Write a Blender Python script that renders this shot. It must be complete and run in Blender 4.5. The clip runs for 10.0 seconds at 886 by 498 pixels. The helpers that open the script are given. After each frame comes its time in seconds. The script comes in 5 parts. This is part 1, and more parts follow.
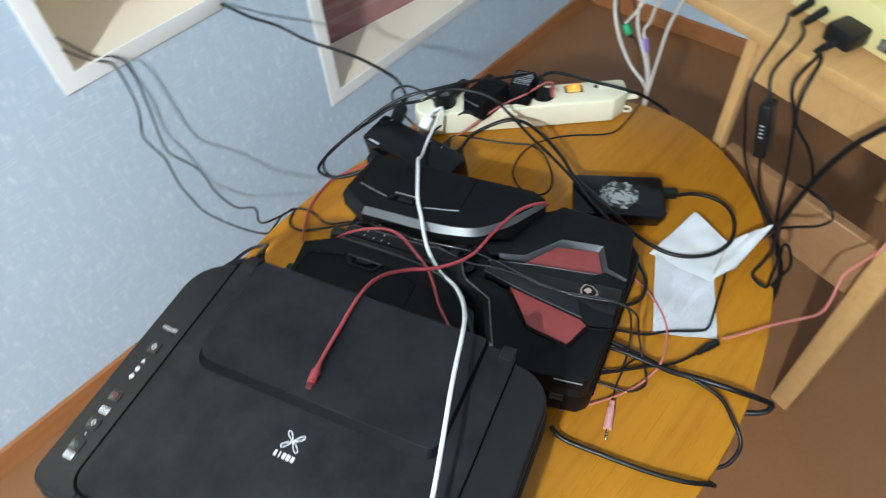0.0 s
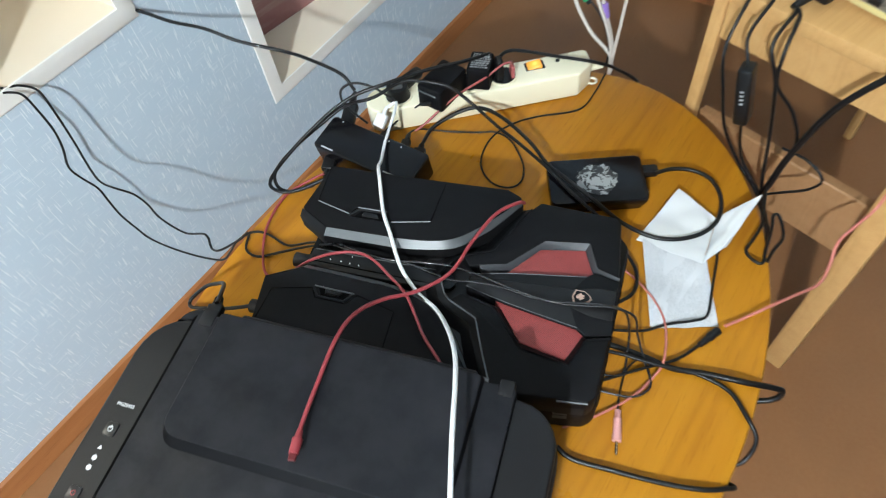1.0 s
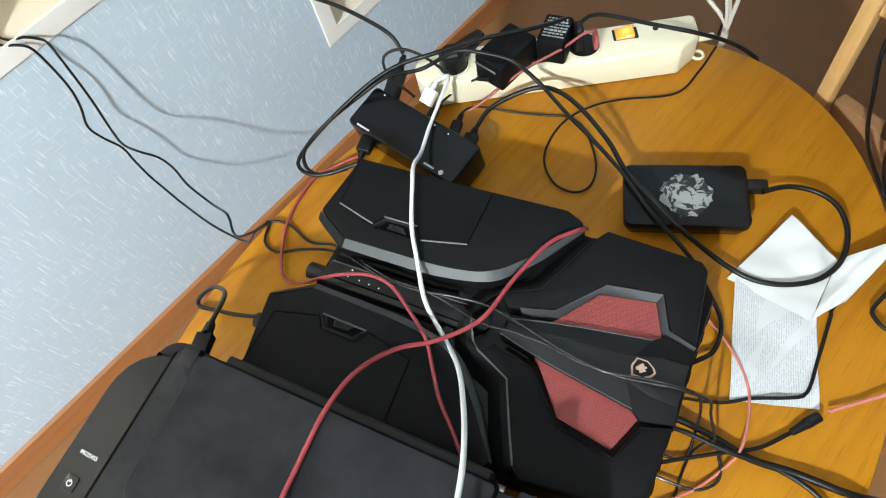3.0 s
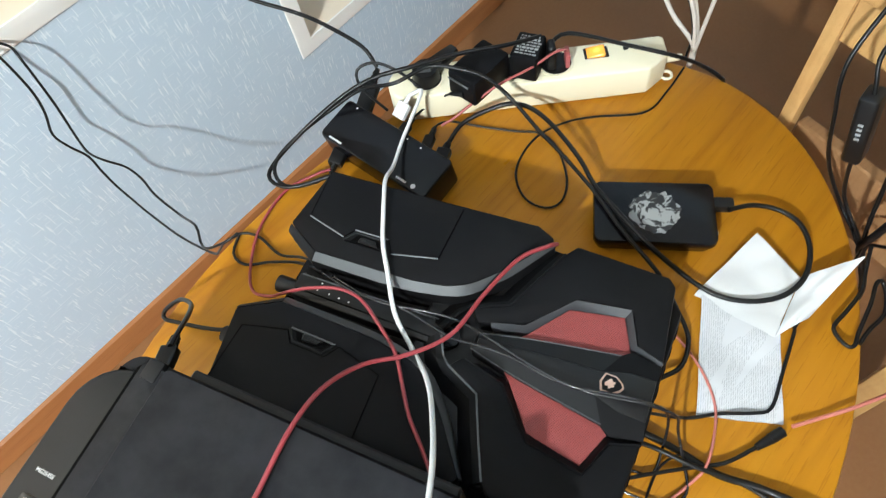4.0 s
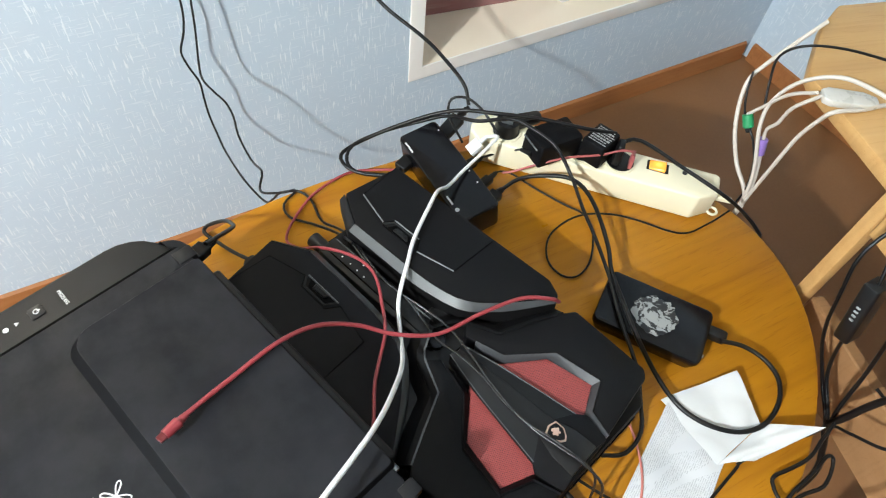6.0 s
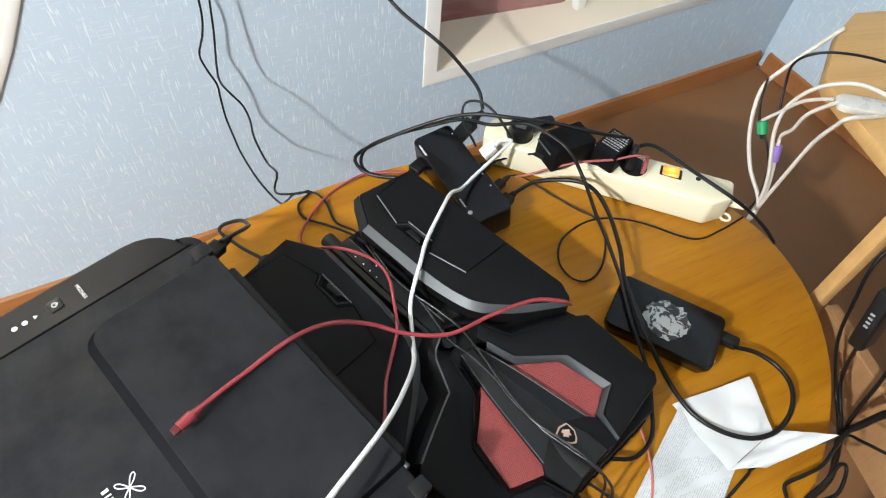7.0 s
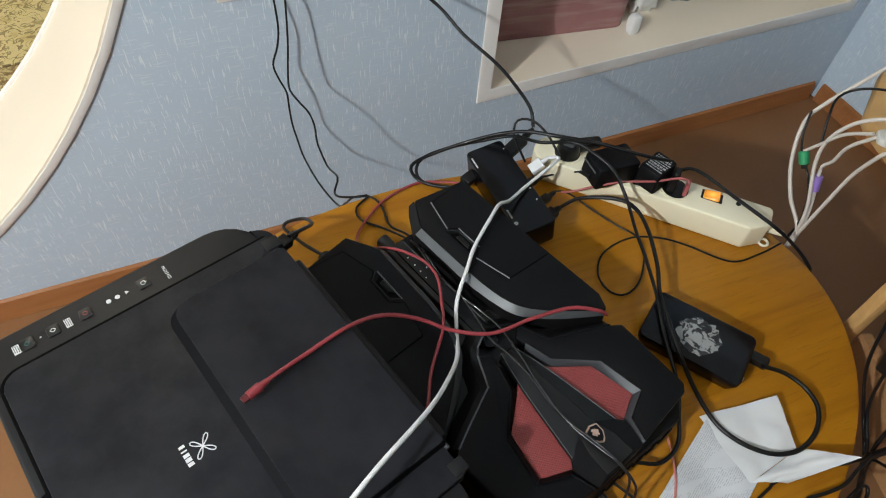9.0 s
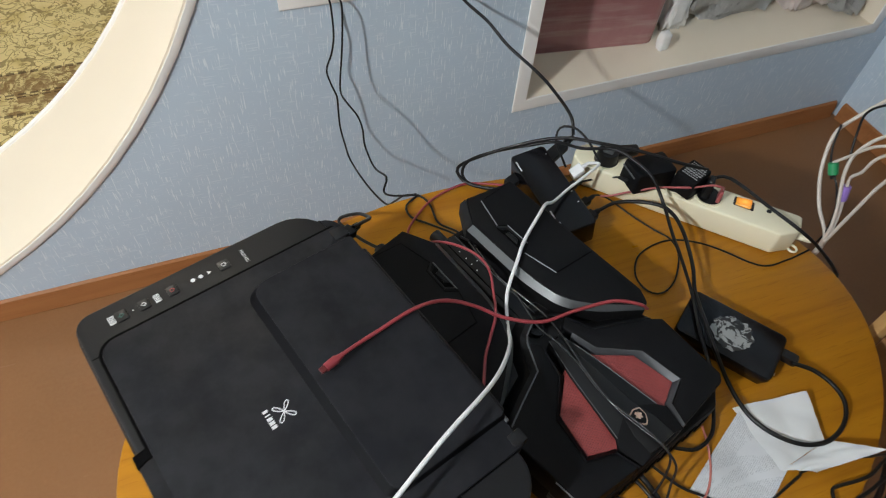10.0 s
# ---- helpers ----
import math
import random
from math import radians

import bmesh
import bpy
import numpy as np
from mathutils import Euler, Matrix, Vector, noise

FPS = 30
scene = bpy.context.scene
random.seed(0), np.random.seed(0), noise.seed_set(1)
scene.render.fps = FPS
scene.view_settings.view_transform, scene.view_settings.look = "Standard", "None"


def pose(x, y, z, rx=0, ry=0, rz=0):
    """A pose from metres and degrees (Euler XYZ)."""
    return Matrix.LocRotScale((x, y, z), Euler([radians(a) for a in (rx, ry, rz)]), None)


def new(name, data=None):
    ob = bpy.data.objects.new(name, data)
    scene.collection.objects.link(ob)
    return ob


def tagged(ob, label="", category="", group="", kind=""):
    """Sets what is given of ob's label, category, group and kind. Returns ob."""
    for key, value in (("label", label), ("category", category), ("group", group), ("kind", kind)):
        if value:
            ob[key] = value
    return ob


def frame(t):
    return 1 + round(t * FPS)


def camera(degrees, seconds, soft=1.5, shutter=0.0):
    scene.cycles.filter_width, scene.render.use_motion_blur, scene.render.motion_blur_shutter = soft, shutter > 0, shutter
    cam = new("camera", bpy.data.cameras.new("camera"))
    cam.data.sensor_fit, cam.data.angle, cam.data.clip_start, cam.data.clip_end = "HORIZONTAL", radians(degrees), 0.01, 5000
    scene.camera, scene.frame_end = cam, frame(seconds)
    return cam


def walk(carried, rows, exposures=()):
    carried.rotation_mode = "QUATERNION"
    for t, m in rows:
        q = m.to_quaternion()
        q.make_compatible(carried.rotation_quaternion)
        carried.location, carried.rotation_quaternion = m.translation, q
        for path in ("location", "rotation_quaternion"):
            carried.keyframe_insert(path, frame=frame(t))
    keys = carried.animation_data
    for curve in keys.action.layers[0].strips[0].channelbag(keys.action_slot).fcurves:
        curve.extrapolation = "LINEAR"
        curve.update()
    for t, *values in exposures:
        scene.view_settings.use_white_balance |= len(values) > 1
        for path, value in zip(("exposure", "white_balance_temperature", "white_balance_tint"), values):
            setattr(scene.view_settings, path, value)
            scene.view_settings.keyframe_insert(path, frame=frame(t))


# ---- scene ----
LENS = 68.47
cam = camera(LENS, 10.0, soft=1.1, shutter=0.5)
PATH = [
    (0, -0.0622, -0.2805, 1.1705, 38.693, 3.286, -49.120),
    (0.5, -0.0498, -0.2493, 1.1808, 37.712, 4.031, -57.403),
    (1, 0.0037, -0.2135, 1.1558, 34.717, 4.861, -56.393),
    (1.5, 0.1235, -0.1594, 1.1177, 29.741, 7.505, -51.795),
    (2, 0.1487, -0.1444, 1.1078, 28.355, 8.173, -48.117),
    (2.2, 0.1527, -0.1454, 1.1026, 28.301, 7.921, -47.194),
    (3.3, 0.1721, -0.1434, 1.0985, 27.572, 8.974, -49.126),
    (3.5, 0.1714, -0.1424, 1.0995, 27.219, 8.838, -49.229),
    (4, 0.1719, -0.1451, 1.0975, 28.934, 6.435, -49.267),
    (4.5, 0.1529, -0.1613, 1.0947, 32.468, 3.992, -43.132),
    (5, 0.1302, -0.2017, 1.1110, 33.982, -2.532, -31.782),
    (5.5, 0.1336, -0.2245, 1.1214, 35.541, -2.483, -30.203),
    (5.7, 0.1292, -0.2181, 1.1218, 35.883, -3.841, -29.665),
    (6.8, 0.1092, -0.2150, 1.1204, 35.776, -3.940, -27.710),
    (7, 0.1153, -0.2229, 1.1203, 36.481, -3.737, -27.446),
    (7.5, 0.1115, -0.2300, 1.1270, 37.139, -1.130, -26.088),
    (8, 0.0831, -0.2344, 1.1289, 36.987, -0.129, -21.064),
    (8.5, 0.0733, -0.2449, 1.1543, 38.092, -1.602, -20.104),
    (9, 0.0885, -0.2544, 1.1585, 37.320, -2.947, -22.557),
    (9.5, 0.0729, -0.2465, 1.1586, 36.854, -2.044, -20.852),
    (10, 0.0189, -0.2812, 1.1834, 38.352, -3.324, -20.850),
]
walk(cam, [(t, pose(x, y, z, rx, ry, rz)) for t, x, y, z, rx, ry, rz in PATH],
     exposures=[(0.0, 0.62, 5950, 3.5), (0.5, 0.72, 6050, 3.5), (1.0, 0.80, 6150, 3.5), (2.0, 0.98, 6450, 3.0), (4.5, 0.97, 6450, 5.0), (5.5, 0.98, 6600, 5.5), (6.6, 0.94, 6600, 6.5), (7.5, 0.94, 6600, 7.5), (8.0, 0.36, 6650, 8.0), (8.5, 0.00, 6650, 8.0), (9.5, 0.22, 6600, 8.0), (10.0, 0.02, 6600, 8.5)])

# ---- light: a closed room, one hanging lamp and an added west window as fill ----
world = bpy.data.worlds.new("world")
scene.world = world
world.use_nodes = True
sky = world.node_tree.nodes.new("ShaderNodeTexSky")
sky.sky_type, sky.sun_disc, sky.sun_elevation, sky.sun_rotation = "NISHITA", False, radians(30), radians(90)
world.node_tree.links.new(sky.outputs[0], world.node_tree.nodes["Background"].inputs[0])
world.node_tree.nodes["Background"].inputs[1].default_value = 0.1
LAMP = (-1.45, -0.60, 2.00)
lamp_data = bpy.data.lights.new("lamp", "POINT")
lamp_data.shadow_soft_size, lamp_data.energy, lamp_data.color = 0.045, 165.0, (0.955, 0.98, 1.0)
new("lamp", lamp_data).matrix_world = pose(LAMP[0], LAMP[1], LAMP[2] - 0.06)
LAMP2 = (-0.75, 2.10, 2.30)
lamp2_data = bpy.data.lights.new("lamp", "POINT")
lamp2_data.shadow_soft_size, lamp2_data.energy, lamp2_data.color = 0.08, 20.0, (1.0, 0.90, 0.76)
new("lamp", lamp2_data).matrix_world = pose(LAMP2[0], LAMP2[1], LAMP2[2] - 0.10)
WEST, SOUTH, NORTH2 = -2.6, -1.35, 3.4
FILL_WINDOW = (-1.0, 0.45, 0.70, 1.90)
# soft cool fill from an added window; no such source is known here
fill_data = bpy.data.lights.new("west_fill_light", "AREA")
fill_data.shape, fill_data.size, fill_data.size_y, fill_data.energy, fill_data.color = "RECTANGLE", 1.4, 1.1, 13.0, (0.82, 0.92, 1.0)
new("west_fill_light", fill_data).matrix_world = pose(WEST + 0.02, (FILL_WINDOW[0] + FILL_WINDOW[1]) / 2, (FILL_WINDOW[2] + FILL_WINDOW[3]) / 2, 90, 0, -90)

TOP = 0.455      # height of the coffee table
WALL = 0.688     # face of the wall with the niches
EAST = 1.687     # face of the wall behind the desk
CEIL = 2.60


# ---- materials ----
def material(name):
    m = bpy.data.materials.new(name)
    m.use_nodes = True
    nt = m.node_tree
    return m, nt, nt.nodes["Principled BSDF"]


def node(nt, kind, **props):
    n = nt.nodes.new("ShaderNode" + kind)
    for key, value in props.items():
        if key == "operation":
            n.operation = value
        elif key == "data_type":
            n.data_type = value
        elif key == "blend_type":
            n.blend_type = value
        elif key == "feature":
            n.feature = value
        elif key == "distance":
            n.distance = value
        elif key == "bands_direction":
            n.bands_direction = value
        elif key == "wave_type":
            n.wave_type = value
    return n


def coords(nt, scale=(1, 1, 1), turn=(0, 0, 0), kind="Object"):
    tc = node(nt, "TexCoord")
    mp = node(nt, "Mapping")
    mp.inputs["Scale"].default_value = scale
    mp.inputs["Rotation"].default_value = [radians(a) for a in turn]
    nt.links.new(tc.outputs[kind], mp.inputs["Vector"])
    return mp.outputs["Vector"]


def noise_tex(nt, vec, scale, detail=4.0, rough=0.55, distort=0.0):
    n = node(nt, "TexNoise")
    n.inputs["Scale"].default_value = scale
    n.inputs["Detail"].default_value = detail
    n.inputs["Roughness"].default_value = rough
    n.inputs["Distortion"].default_value = distort
    nt.links.new(vec, n.inputs["Vector"])
    return n.outputs["Fac"]


def ramp(nt, fac, stops):
    r = node(nt, "ValToRGB")
    e = r.color_ramp.elements
    while len(e) < len(stops):
        e.new(0.5)
    for el, (pos, col) in zip(e, stops):
        el.position, el.color = pos, (*col, 1) if len(col) == 3 else col
    nt.links.new(fac, r.inputs["Fac"])
    return r.outputs["Color"]


def mix(nt, fac, a, b, blend="MIX"):
    m = node(nt, "Mix", data_type="RGBA", blend_type=blend)
    for socket, value in ((m.inputs[0], fac), (m.inputs[6], a), (m.inputs[7], b)):
        if isinstance(value, (int, float)):
            socket.default_value = value
        elif isinstance(value, tuple):
            socket.default_value = (*value, 1)
        else:
            nt.links.new(value, socket)
    return m.outputs[2]


def maths(nt, op, a, b=0.0):
    m = node(nt, "Math", operation=op)
    for socket, value in ((m.inputs[0], a), (m.inputs[1], b)):
        if isinstance(value, (int, float)):
            socket.default_value = value
        else:
            nt.links.new(value, socket)
    return m.outputs[0]


def bump(nt, bsdf, height, strength, dist=0.001):
    b = node(nt, "Bump")
    b.inputs["Strength"].default_value = strength
    b.inputs["Distance"].default_value = dist
    nt.links.new(height, b.inputs["Height"])
    nt.links.new(b.outputs["Normal"], bsdf.inputs["Normal"])


def plain(name, col, rough=0.5, metal=0.0, grain=300.0, vary=0.12, relief=0.15, dist=0.0003, spec=0.5, smudge=9.0, patchy=0.0):
    """A paint, plastic or metal with fine grain and broad smudges."""
    m, nt, b = material(name)
    v = coords(nt)
    fine, broad = noise_tex(nt, v, grain, 3.0), noise_tex(nt, v, smudge, 5.0, 0.6)
    dark = tuple(c * (1 - vary) for c in col)
    light = tuple(min(1.0, c * (1 + vary)) for c in col)
    nt.links.new(mix(nt, broad, dark, light), b.inputs["Base Color"])
    nt.links.new(ramp(nt, broad, [(0.3, (rough * 0.82,) * 3), (0.7, (min(1, rough * 1.15),) * 3)]), b.inputs["Roughness"])
    b.inputs["Metallic"].default_value = metal
    b.inputs["Specular IOR Level"].default_value = spec
    if patchy:
        nt.links.new(ramp(nt, noise_tex(nt, v, smudge * 1.3, 4.0, 0.6), [(0.36, (spec * (1 - patchy),) * 3), (0.62, (spec * (1 + patchy),) * 3)]), b.inputs["Specular IOR Level"])
    if relief:
        bump(nt, b, fine, relief, dist)
    return m


def wallpaper():
    """Pale blue wallpaper with short raised white strokes, upright and level."""
    m, nt, b = material("blue_wallpaper")
    masks = []
    tc = node(nt, "TexCoord")
    sep = node(nt, "SeparateXYZ")
    com = node(nt, "CombineXYZ")
    nt.links.new(tc.outputs["Object"], sep.inputs[0])
    nt.links.new(maths(nt, "ADD", sep.outputs[0], sep.outputs[1]), com.inputs[0])
    nt.links.new(sep.outputs[2], com.inputs[2])
    flat = com.outputs[0]
    for i, (sx, sz) in enumerate(((100.0, 8.5), (8.5, 100.0))):
        mp = node(nt, "Mapping")
        mp.inputs["Location"].default_value = (3.7 * i, 1.3, 5.1 * i)
        mp.inputs["Scale"].default_value = (sx * 4.2, 1.0, sz * 4.2)
        nt.links.new(flat, mp.inputs["Vector"])
        n = noise_tex(nt, mp.outputs["Vector"], 1.0, 1.5, 0.5)
        fine = coords(nt, (1, 1, 1))
        zone = noise_tex(nt, fine, 55.0 + 20 * i, 2.0)
        cut = maths(nt, "ADD", maths(nt, "MULTIPLY", zone, -0.26), 0.755)
        masks.append(maths(nt, "MULTIPLY", maths(nt, "SUBTRACT", n, cut), 22.0))
    both = maths(nt, "MAXIMUM", masks[0], maths(nt, "MULTIPLY", maths(nt, "MINIMUM", masks[1], 1.0), 0.45))
    mask = maths(nt, "MINIMUM", maths(nt, "MAXIMUM", both, 0.0), 1.0)
    v = coords(nt)
    cloth = noise_tex(nt, flat, 420.0, 2.0)
    broad = noise_tex(nt, v, 2.2, 4.0)
    base = mix(nt, broad, (0.465, 0.562, 0.660), (0.515, 0.612, 0.705))
    base = mix(nt, maths(nt, "MULTIPLY", cloth, 0.35), base, (0.56, 0.65, 0.72))
    nt.links.new(mix(nt, maths(nt, "MULTIPLY", mask, 0.56), base, (0.84, 0.88, 0.91)), b.inputs["Base Color"])
    b.inputs["Roughness"].default_value = 0.62
    bump(nt, b, maths(nt, "ADD", maths(nt, "MULTIPLY", mask, 1.0), maths(nt, "MULTIPLY", cloth, 0.25)), 0.35, 0.0006)
    return m


def veneer(name, dark, mid, light, rough=0.34, along=(1.2, 16.0, 16.0), size=3.0, turn=(0, 0, 0)):
    """Lacquered wood veneer with cathedral grain and fine pores along x."""
    m, nt, b = material(name)
    v = coords(nt, along, turn)
    warp = noise_tex(nt, coords(nt, (1, 2.2, 1), turn), 2.2, 3.0, 0.5, 0.4)
    wave = node(nt, "TexWave", wave_type="BANDS", bands_direction="Y")
    wave.inputs["Scale"].default_value = 0.55
    wave.inputs["Distortion"].default_value = 10.0
    wave.inputs["Detail"].default_value = 3.0
    wave.inputs["Detail Scale"].default_value = 0.35
    nt.links.new(v, wave.inputs["Vector"])
    pores = noise_tex(nt, coords(nt, (18, 420, 420), turn), 1.0, 3.0, 0.6)
    streak = noise_tex(nt, coords(nt, (size, size * 14, size * 14), turn), 1.0, 5.0, 0.6)
    col = ramp(nt, wave.outputs["Fac"], [(0.0, mid), (0.70, mid), (0.93, dark), (1.0, mid)])
    col = mix(nt, 0.66, col, ramp(nt, streak, [(0.25, dark), (0.5, mid), (0.8, light)]))
    col = mix(nt, maths(nt, "MULTIPLY", warp, 0.45), col, light)
    col = mix(nt, maths(nt, "MULTIPLY", maths(nt, "GREATER_THAN", pores, 0.62), 0.35), col, dark)
    nt.links.new(col, b.inputs["Base Color"])
    b.inputs["Specular IOR Level"].default_value = 0.24
    smear = noise_tex(nt, coords(nt), 7.0, 5.0)
    nt.links.new(ramp(nt, smear, [(0.3, (rough * 0.8,) * 3), (0.7, (rough * 1.35,) * 3)]), b.inputs["Roughness"])
    bump(nt, b, pores, 0.12, 0.0004)
    return m


def linoleum():
    """Brown linoleum floor with a faint speckle and scuffs."""
    m, nt, b = material("brown_linoleum")
    v = coords(nt)
    broad, speck = noise_tex(nt, v, 3.0, 5.0), noise_tex(nt, v, 140.0, 2.0)
    scuff = noise_tex(nt, coords(nt, (3, 26, 1), (0, 0, 35)), 2.0, 4.0, 0.6)
    col = ramp(nt, broad, [(0.25, (0.185, 0.078, 0.030)), (0.75, (0.245, 0.108, 0.042))])
    col = mix(nt, maths(nt, "MULTIPLY", speck, 0.3), col, (0.30, 0.175, 0.082))
    col = mix(nt, maths(nt, "MULTIPLY", maths(nt, "GREATER_THAN", scuff, 0.70), 0.10), col, (0.42, 0.29, 0.20))
    nt.links.new(col, b.inputs["Base Color"])
    nt.links.new(ramp(nt, broad, [(0.3, (0.36,) * 3), (0.7, (0.52,) * 3)]), b.inputs["Roughness"])
    b.inputs["Specular IOR Level"].default_value = 0.25
    bump(nt, b, speck, 0.1, 0.0005)
    return m


def rug_weave():
    """Golden pile rug with a dark floral figure and stitched border lines."""
    m, nt, b = material("golden_rug")
    v = coords(nt)
    vor = node(nt, "TexVoronoi", feature="F1")
    vor.inputs["Scale"].default_value = 17.0
    warp = node(nt, "TexNoise")
    warp.inputs["Scale"].default_value = 11.0
    warp.inputs["Detail"].default_value = 4.0
    nt.links.new(v, warp.inputs["Vector"])
    nt.links.new(mix(nt, 0.12, v, warp.outputs["Color"]), vor.inputs["Vector"])
    fig = ramp(nt, vor.outputs["Distance"], [(0.0, (0.46, 0.33, 0.11)), (0.25, (0.62, 0.48, 0.20)), (0.5, (0.72, 0.59, 0.28))])
    for scale, width in ((13.0, 0.022), (24.0, 0.028)):
        band = maths(nt, "ABSOLUTE", maths(nt, "SUBTRACT", noise_tex(nt, v, scale, 1.0, 0.4, 1.6), 0.5))
        fig = mix(nt, maths(nt, "MULTIPLY", maths(nt, "LESS_THAN", band, width), 0.8), fig, (0.17, 0.105, 0.035))
    n = noise_tex(nt, v, 20.0, 4.0, 0.6)
    fig = mix(nt, ramp(nt, n, [(0.60, (0, 0, 0)), (0.66, (0.7,) * 3)]), fig, (0.25, 0.16, 0.055))
    pile = noise_tex(nt, v, 330.0, 2.0)
    fig = mix(nt, maths(nt, "MULTIPLY", pile, 0.35), fig, (0.70, 0.58, 0.29))
    sep = node(nt, "SeparateXYZ")
    nt.links.new(v, sep.inputs[0])
    # a brown border band with dark stitched lines
    inside = maths(nt, "LESS_THAN", maths(nt, "ABSOLUTE", maths(nt, "SUBTRACT", sep.outputs[1], 1.4125)), 0.0925)
    motif = ramp(nt, noise_tex(nt, v, 26.0, 3.0, 0.55, 0.8), [(0.44, (0.85,) * 3), (0.54, (0.15,) * 3)])
    fig = mix(nt, maths(nt, "MULTIPLY", inside, motif), fig, (0.22, 0.125, 0.050))
    dash = maths(nt, "GREATER_THAN", maths(nt, "SINE", maths(nt, "MULTIPLY", sep.outputs[0], 210.0)), -0.6)
    for y, half in ((1.505, 0.006), (1.408, 0.004), (1.395, 0.003), (1.320, 0.006)):
        line = maths(nt, "LESS_THAN", maths(nt, "ABSOLUTE", maths(nt, "SUBTRACT", sep.outputs[1], y)), half)
        fig = mix(nt, maths(nt, "MULTIPLY", maths(nt, "MULTIPLY", line, dash), 0.75), fig, (0.075, 0.045, 0.02))
    nt.links.new(fig, b.inputs["Base Color"])
    b.inputs["Roughness"].default_value = 0.95
    b.inputs["Specular IOR Level"].default_value = 0.15
    bump(nt, b, pile, 0.8, 0.004)
    return m


PAPER_BLUE = wallpaper()
BOUNCE_ABSORBER = plain("dark_bounce_absorber", (0.055, 0.056, 0.060), 0.6, grain=60, vary=0.15)
WHITE_PAINT = plain("cream_white_paint", (0.82, 0.725, 0.585), 0.45, vary=0.03, grain=120, relief=0.08)
TRIM_WHITE = plain("white_plastic_trim", (0.86, 0.84, 0.80), 0.35, vary=0.05)
CEILING_PAINT = plain("ceiling_paint", (0.80, 0.80, 0.78), 0.8, vary=0.03)
SKIRTING = veneer("brown_skirting", (0.20, 0.072, 0.022), (0.30, 0.115, 0.038), (0.38, 0.16, 0.06), 0.42, size=4.0)
LINO = linoleum()
RUG = rug_weave()
TABLE_WOOD = veneer("orange_lacquered_veneer", (0.235, 0.076, 0.005), (0.385, 0.155, 0.008), (0.485, 0.222, 0.013), 0.32, along=(1.0, 9.0, 9.0), size=2.2, turn=(0, 0, 20))
BIRCH = veneer("pale_birch", (0.36, 0.19, 0.066), (0.46, 0.265, 0.100), (0.53, 0.33, 0.14), 0.4, size=3.0)
# brown board whose colour also holds part of the shade below the stand
BROWN_SHADED_BOARD = veneer("brown_shaded_board", (0.23, 0.118, 0.050), (0.29, 0.155, 0.070), (0.34, 0.19, 0.09), 0.5, size=3.0)
PRINTER_BLACK = plain("printer_black_plastic", (0.0100, 0.0104, 0.0130), 0.52, grain=900, vary=0.55, relief=0.25, spec=0.17, smudge=22, patchy=0.30)
EDGE_BLACK = plain("dull_black_edge", (0.0014, 0.0014, 0.0017), 0.6, grain=700, vary=0.2, relief=0.1, spec=0.05)
# darker copy of the printer black: the slope's shade is in its colour
SLOPE_SHADE = plain("shaded_black_slope", (0.0042, 0.0043, 0.0053), 0.6, grain=700, vary=0.3, relief=0.1, spec=0.06)
PRINTER_PANEL = plain("printer_panel_plastic", (0.0090, 0.0090, 0.0100), 0.46, grain=900, vary=0.2, relief=0.2, spec=0.26)
BLACK_PLASTIC = plain("black_plastic", (0.0060, 0.0060, 0.0066), 0.42, grain=700, vary=0.2, relief=0.15, spec=0.35)
GLOSS_BLACK = plain("gloss_black_plastic", (0.0034, 0.0034, 0.0048), 0.24, grain=500, vary=0.2, relief=0.04, spec=0.30)
# black leads lifted to grey, so the colour carries part of their highlight
LEAD_SHEEN = plain("black_lead_sheen", (0.014, 0.014, 0.016), 0.26, grain=500, vary=0.15, relief=0.05, spec=0.6)
MATT_BLACK = plain("matt_black_plastic", (0.0040, 0.0041, 0.0050), 0.55, grain=1200, vary=0.3, relief=0.35, spec=0.13)
TRIM_DARK = plain("dark_gunmetal_trim", (0.0085, 0.0095, 0.0110), 0.55, 0.0, grain=700, vary=0.15, relief=0.1, spec=0.2)
# pale grey for highlights drawn along edges
EDGE_HIGHLIGHT = plain("edge_highlight", (0.20, 0.21, 0.22), 0.35, 0.2, grain=700, vary=0.12, relief=0.1)
FRAME_GREY = plain("dark_grey_frame", (0.040, 0.043, 0.048), 0.42, 0.2, grain=700, vary=0.12, relief=0.1)
GUN_GREY = plain("gunmetal_trim", (0.080, 0.085, 0.090), 0.40, 0.2, grain=700, vary=0.12, relief=0.1)
CABLE_BLACK = plain("black_cable_rubber", (0.0050, 0.0050, 0.0056), 0.36, grain=500, vary=0.15, relief=0.1, spec=0.28)
CABLE_WHITE = plain("white_cable", (0.72, 0.73, 0.74), 0.4, vary=0.06)
CABLE_RED = plain("red_cable", (0.265, 0.036, 0.044), 0.42, vary=0.1)
CABLE_PINK = plain("salmon_cable", (0.52, 0.17, 0.14), 0.4, vary=0.1)
CABLE_ROSE = plain("dull_rose_cable", (0.34, 0.085, 0.085), 0.4, vary=0.1)
CABLE_PALE = plain("pale_grey_cable", (0.54, 0.49, 0.44), 0.45, vary=0.06)
IVORY = plain("ivory_plastic", (0.80, 0.75, 0.56), 0.38, grain=400, vary=0.05)
BEIGE = plain("yellowed_beige_plastic", (0.62, 0.54, 0.25), 0.42, grain=600, vary=0.06)
STEEL = plain("dull_steel", (0.30, 0.29, 0.28), 0.45, 0.8, vary=0.12)
PRINT_WHITE = plain("white_print", (0.70, 0.71, 0.72), 0.5, vary=0.05, relief=0.0)
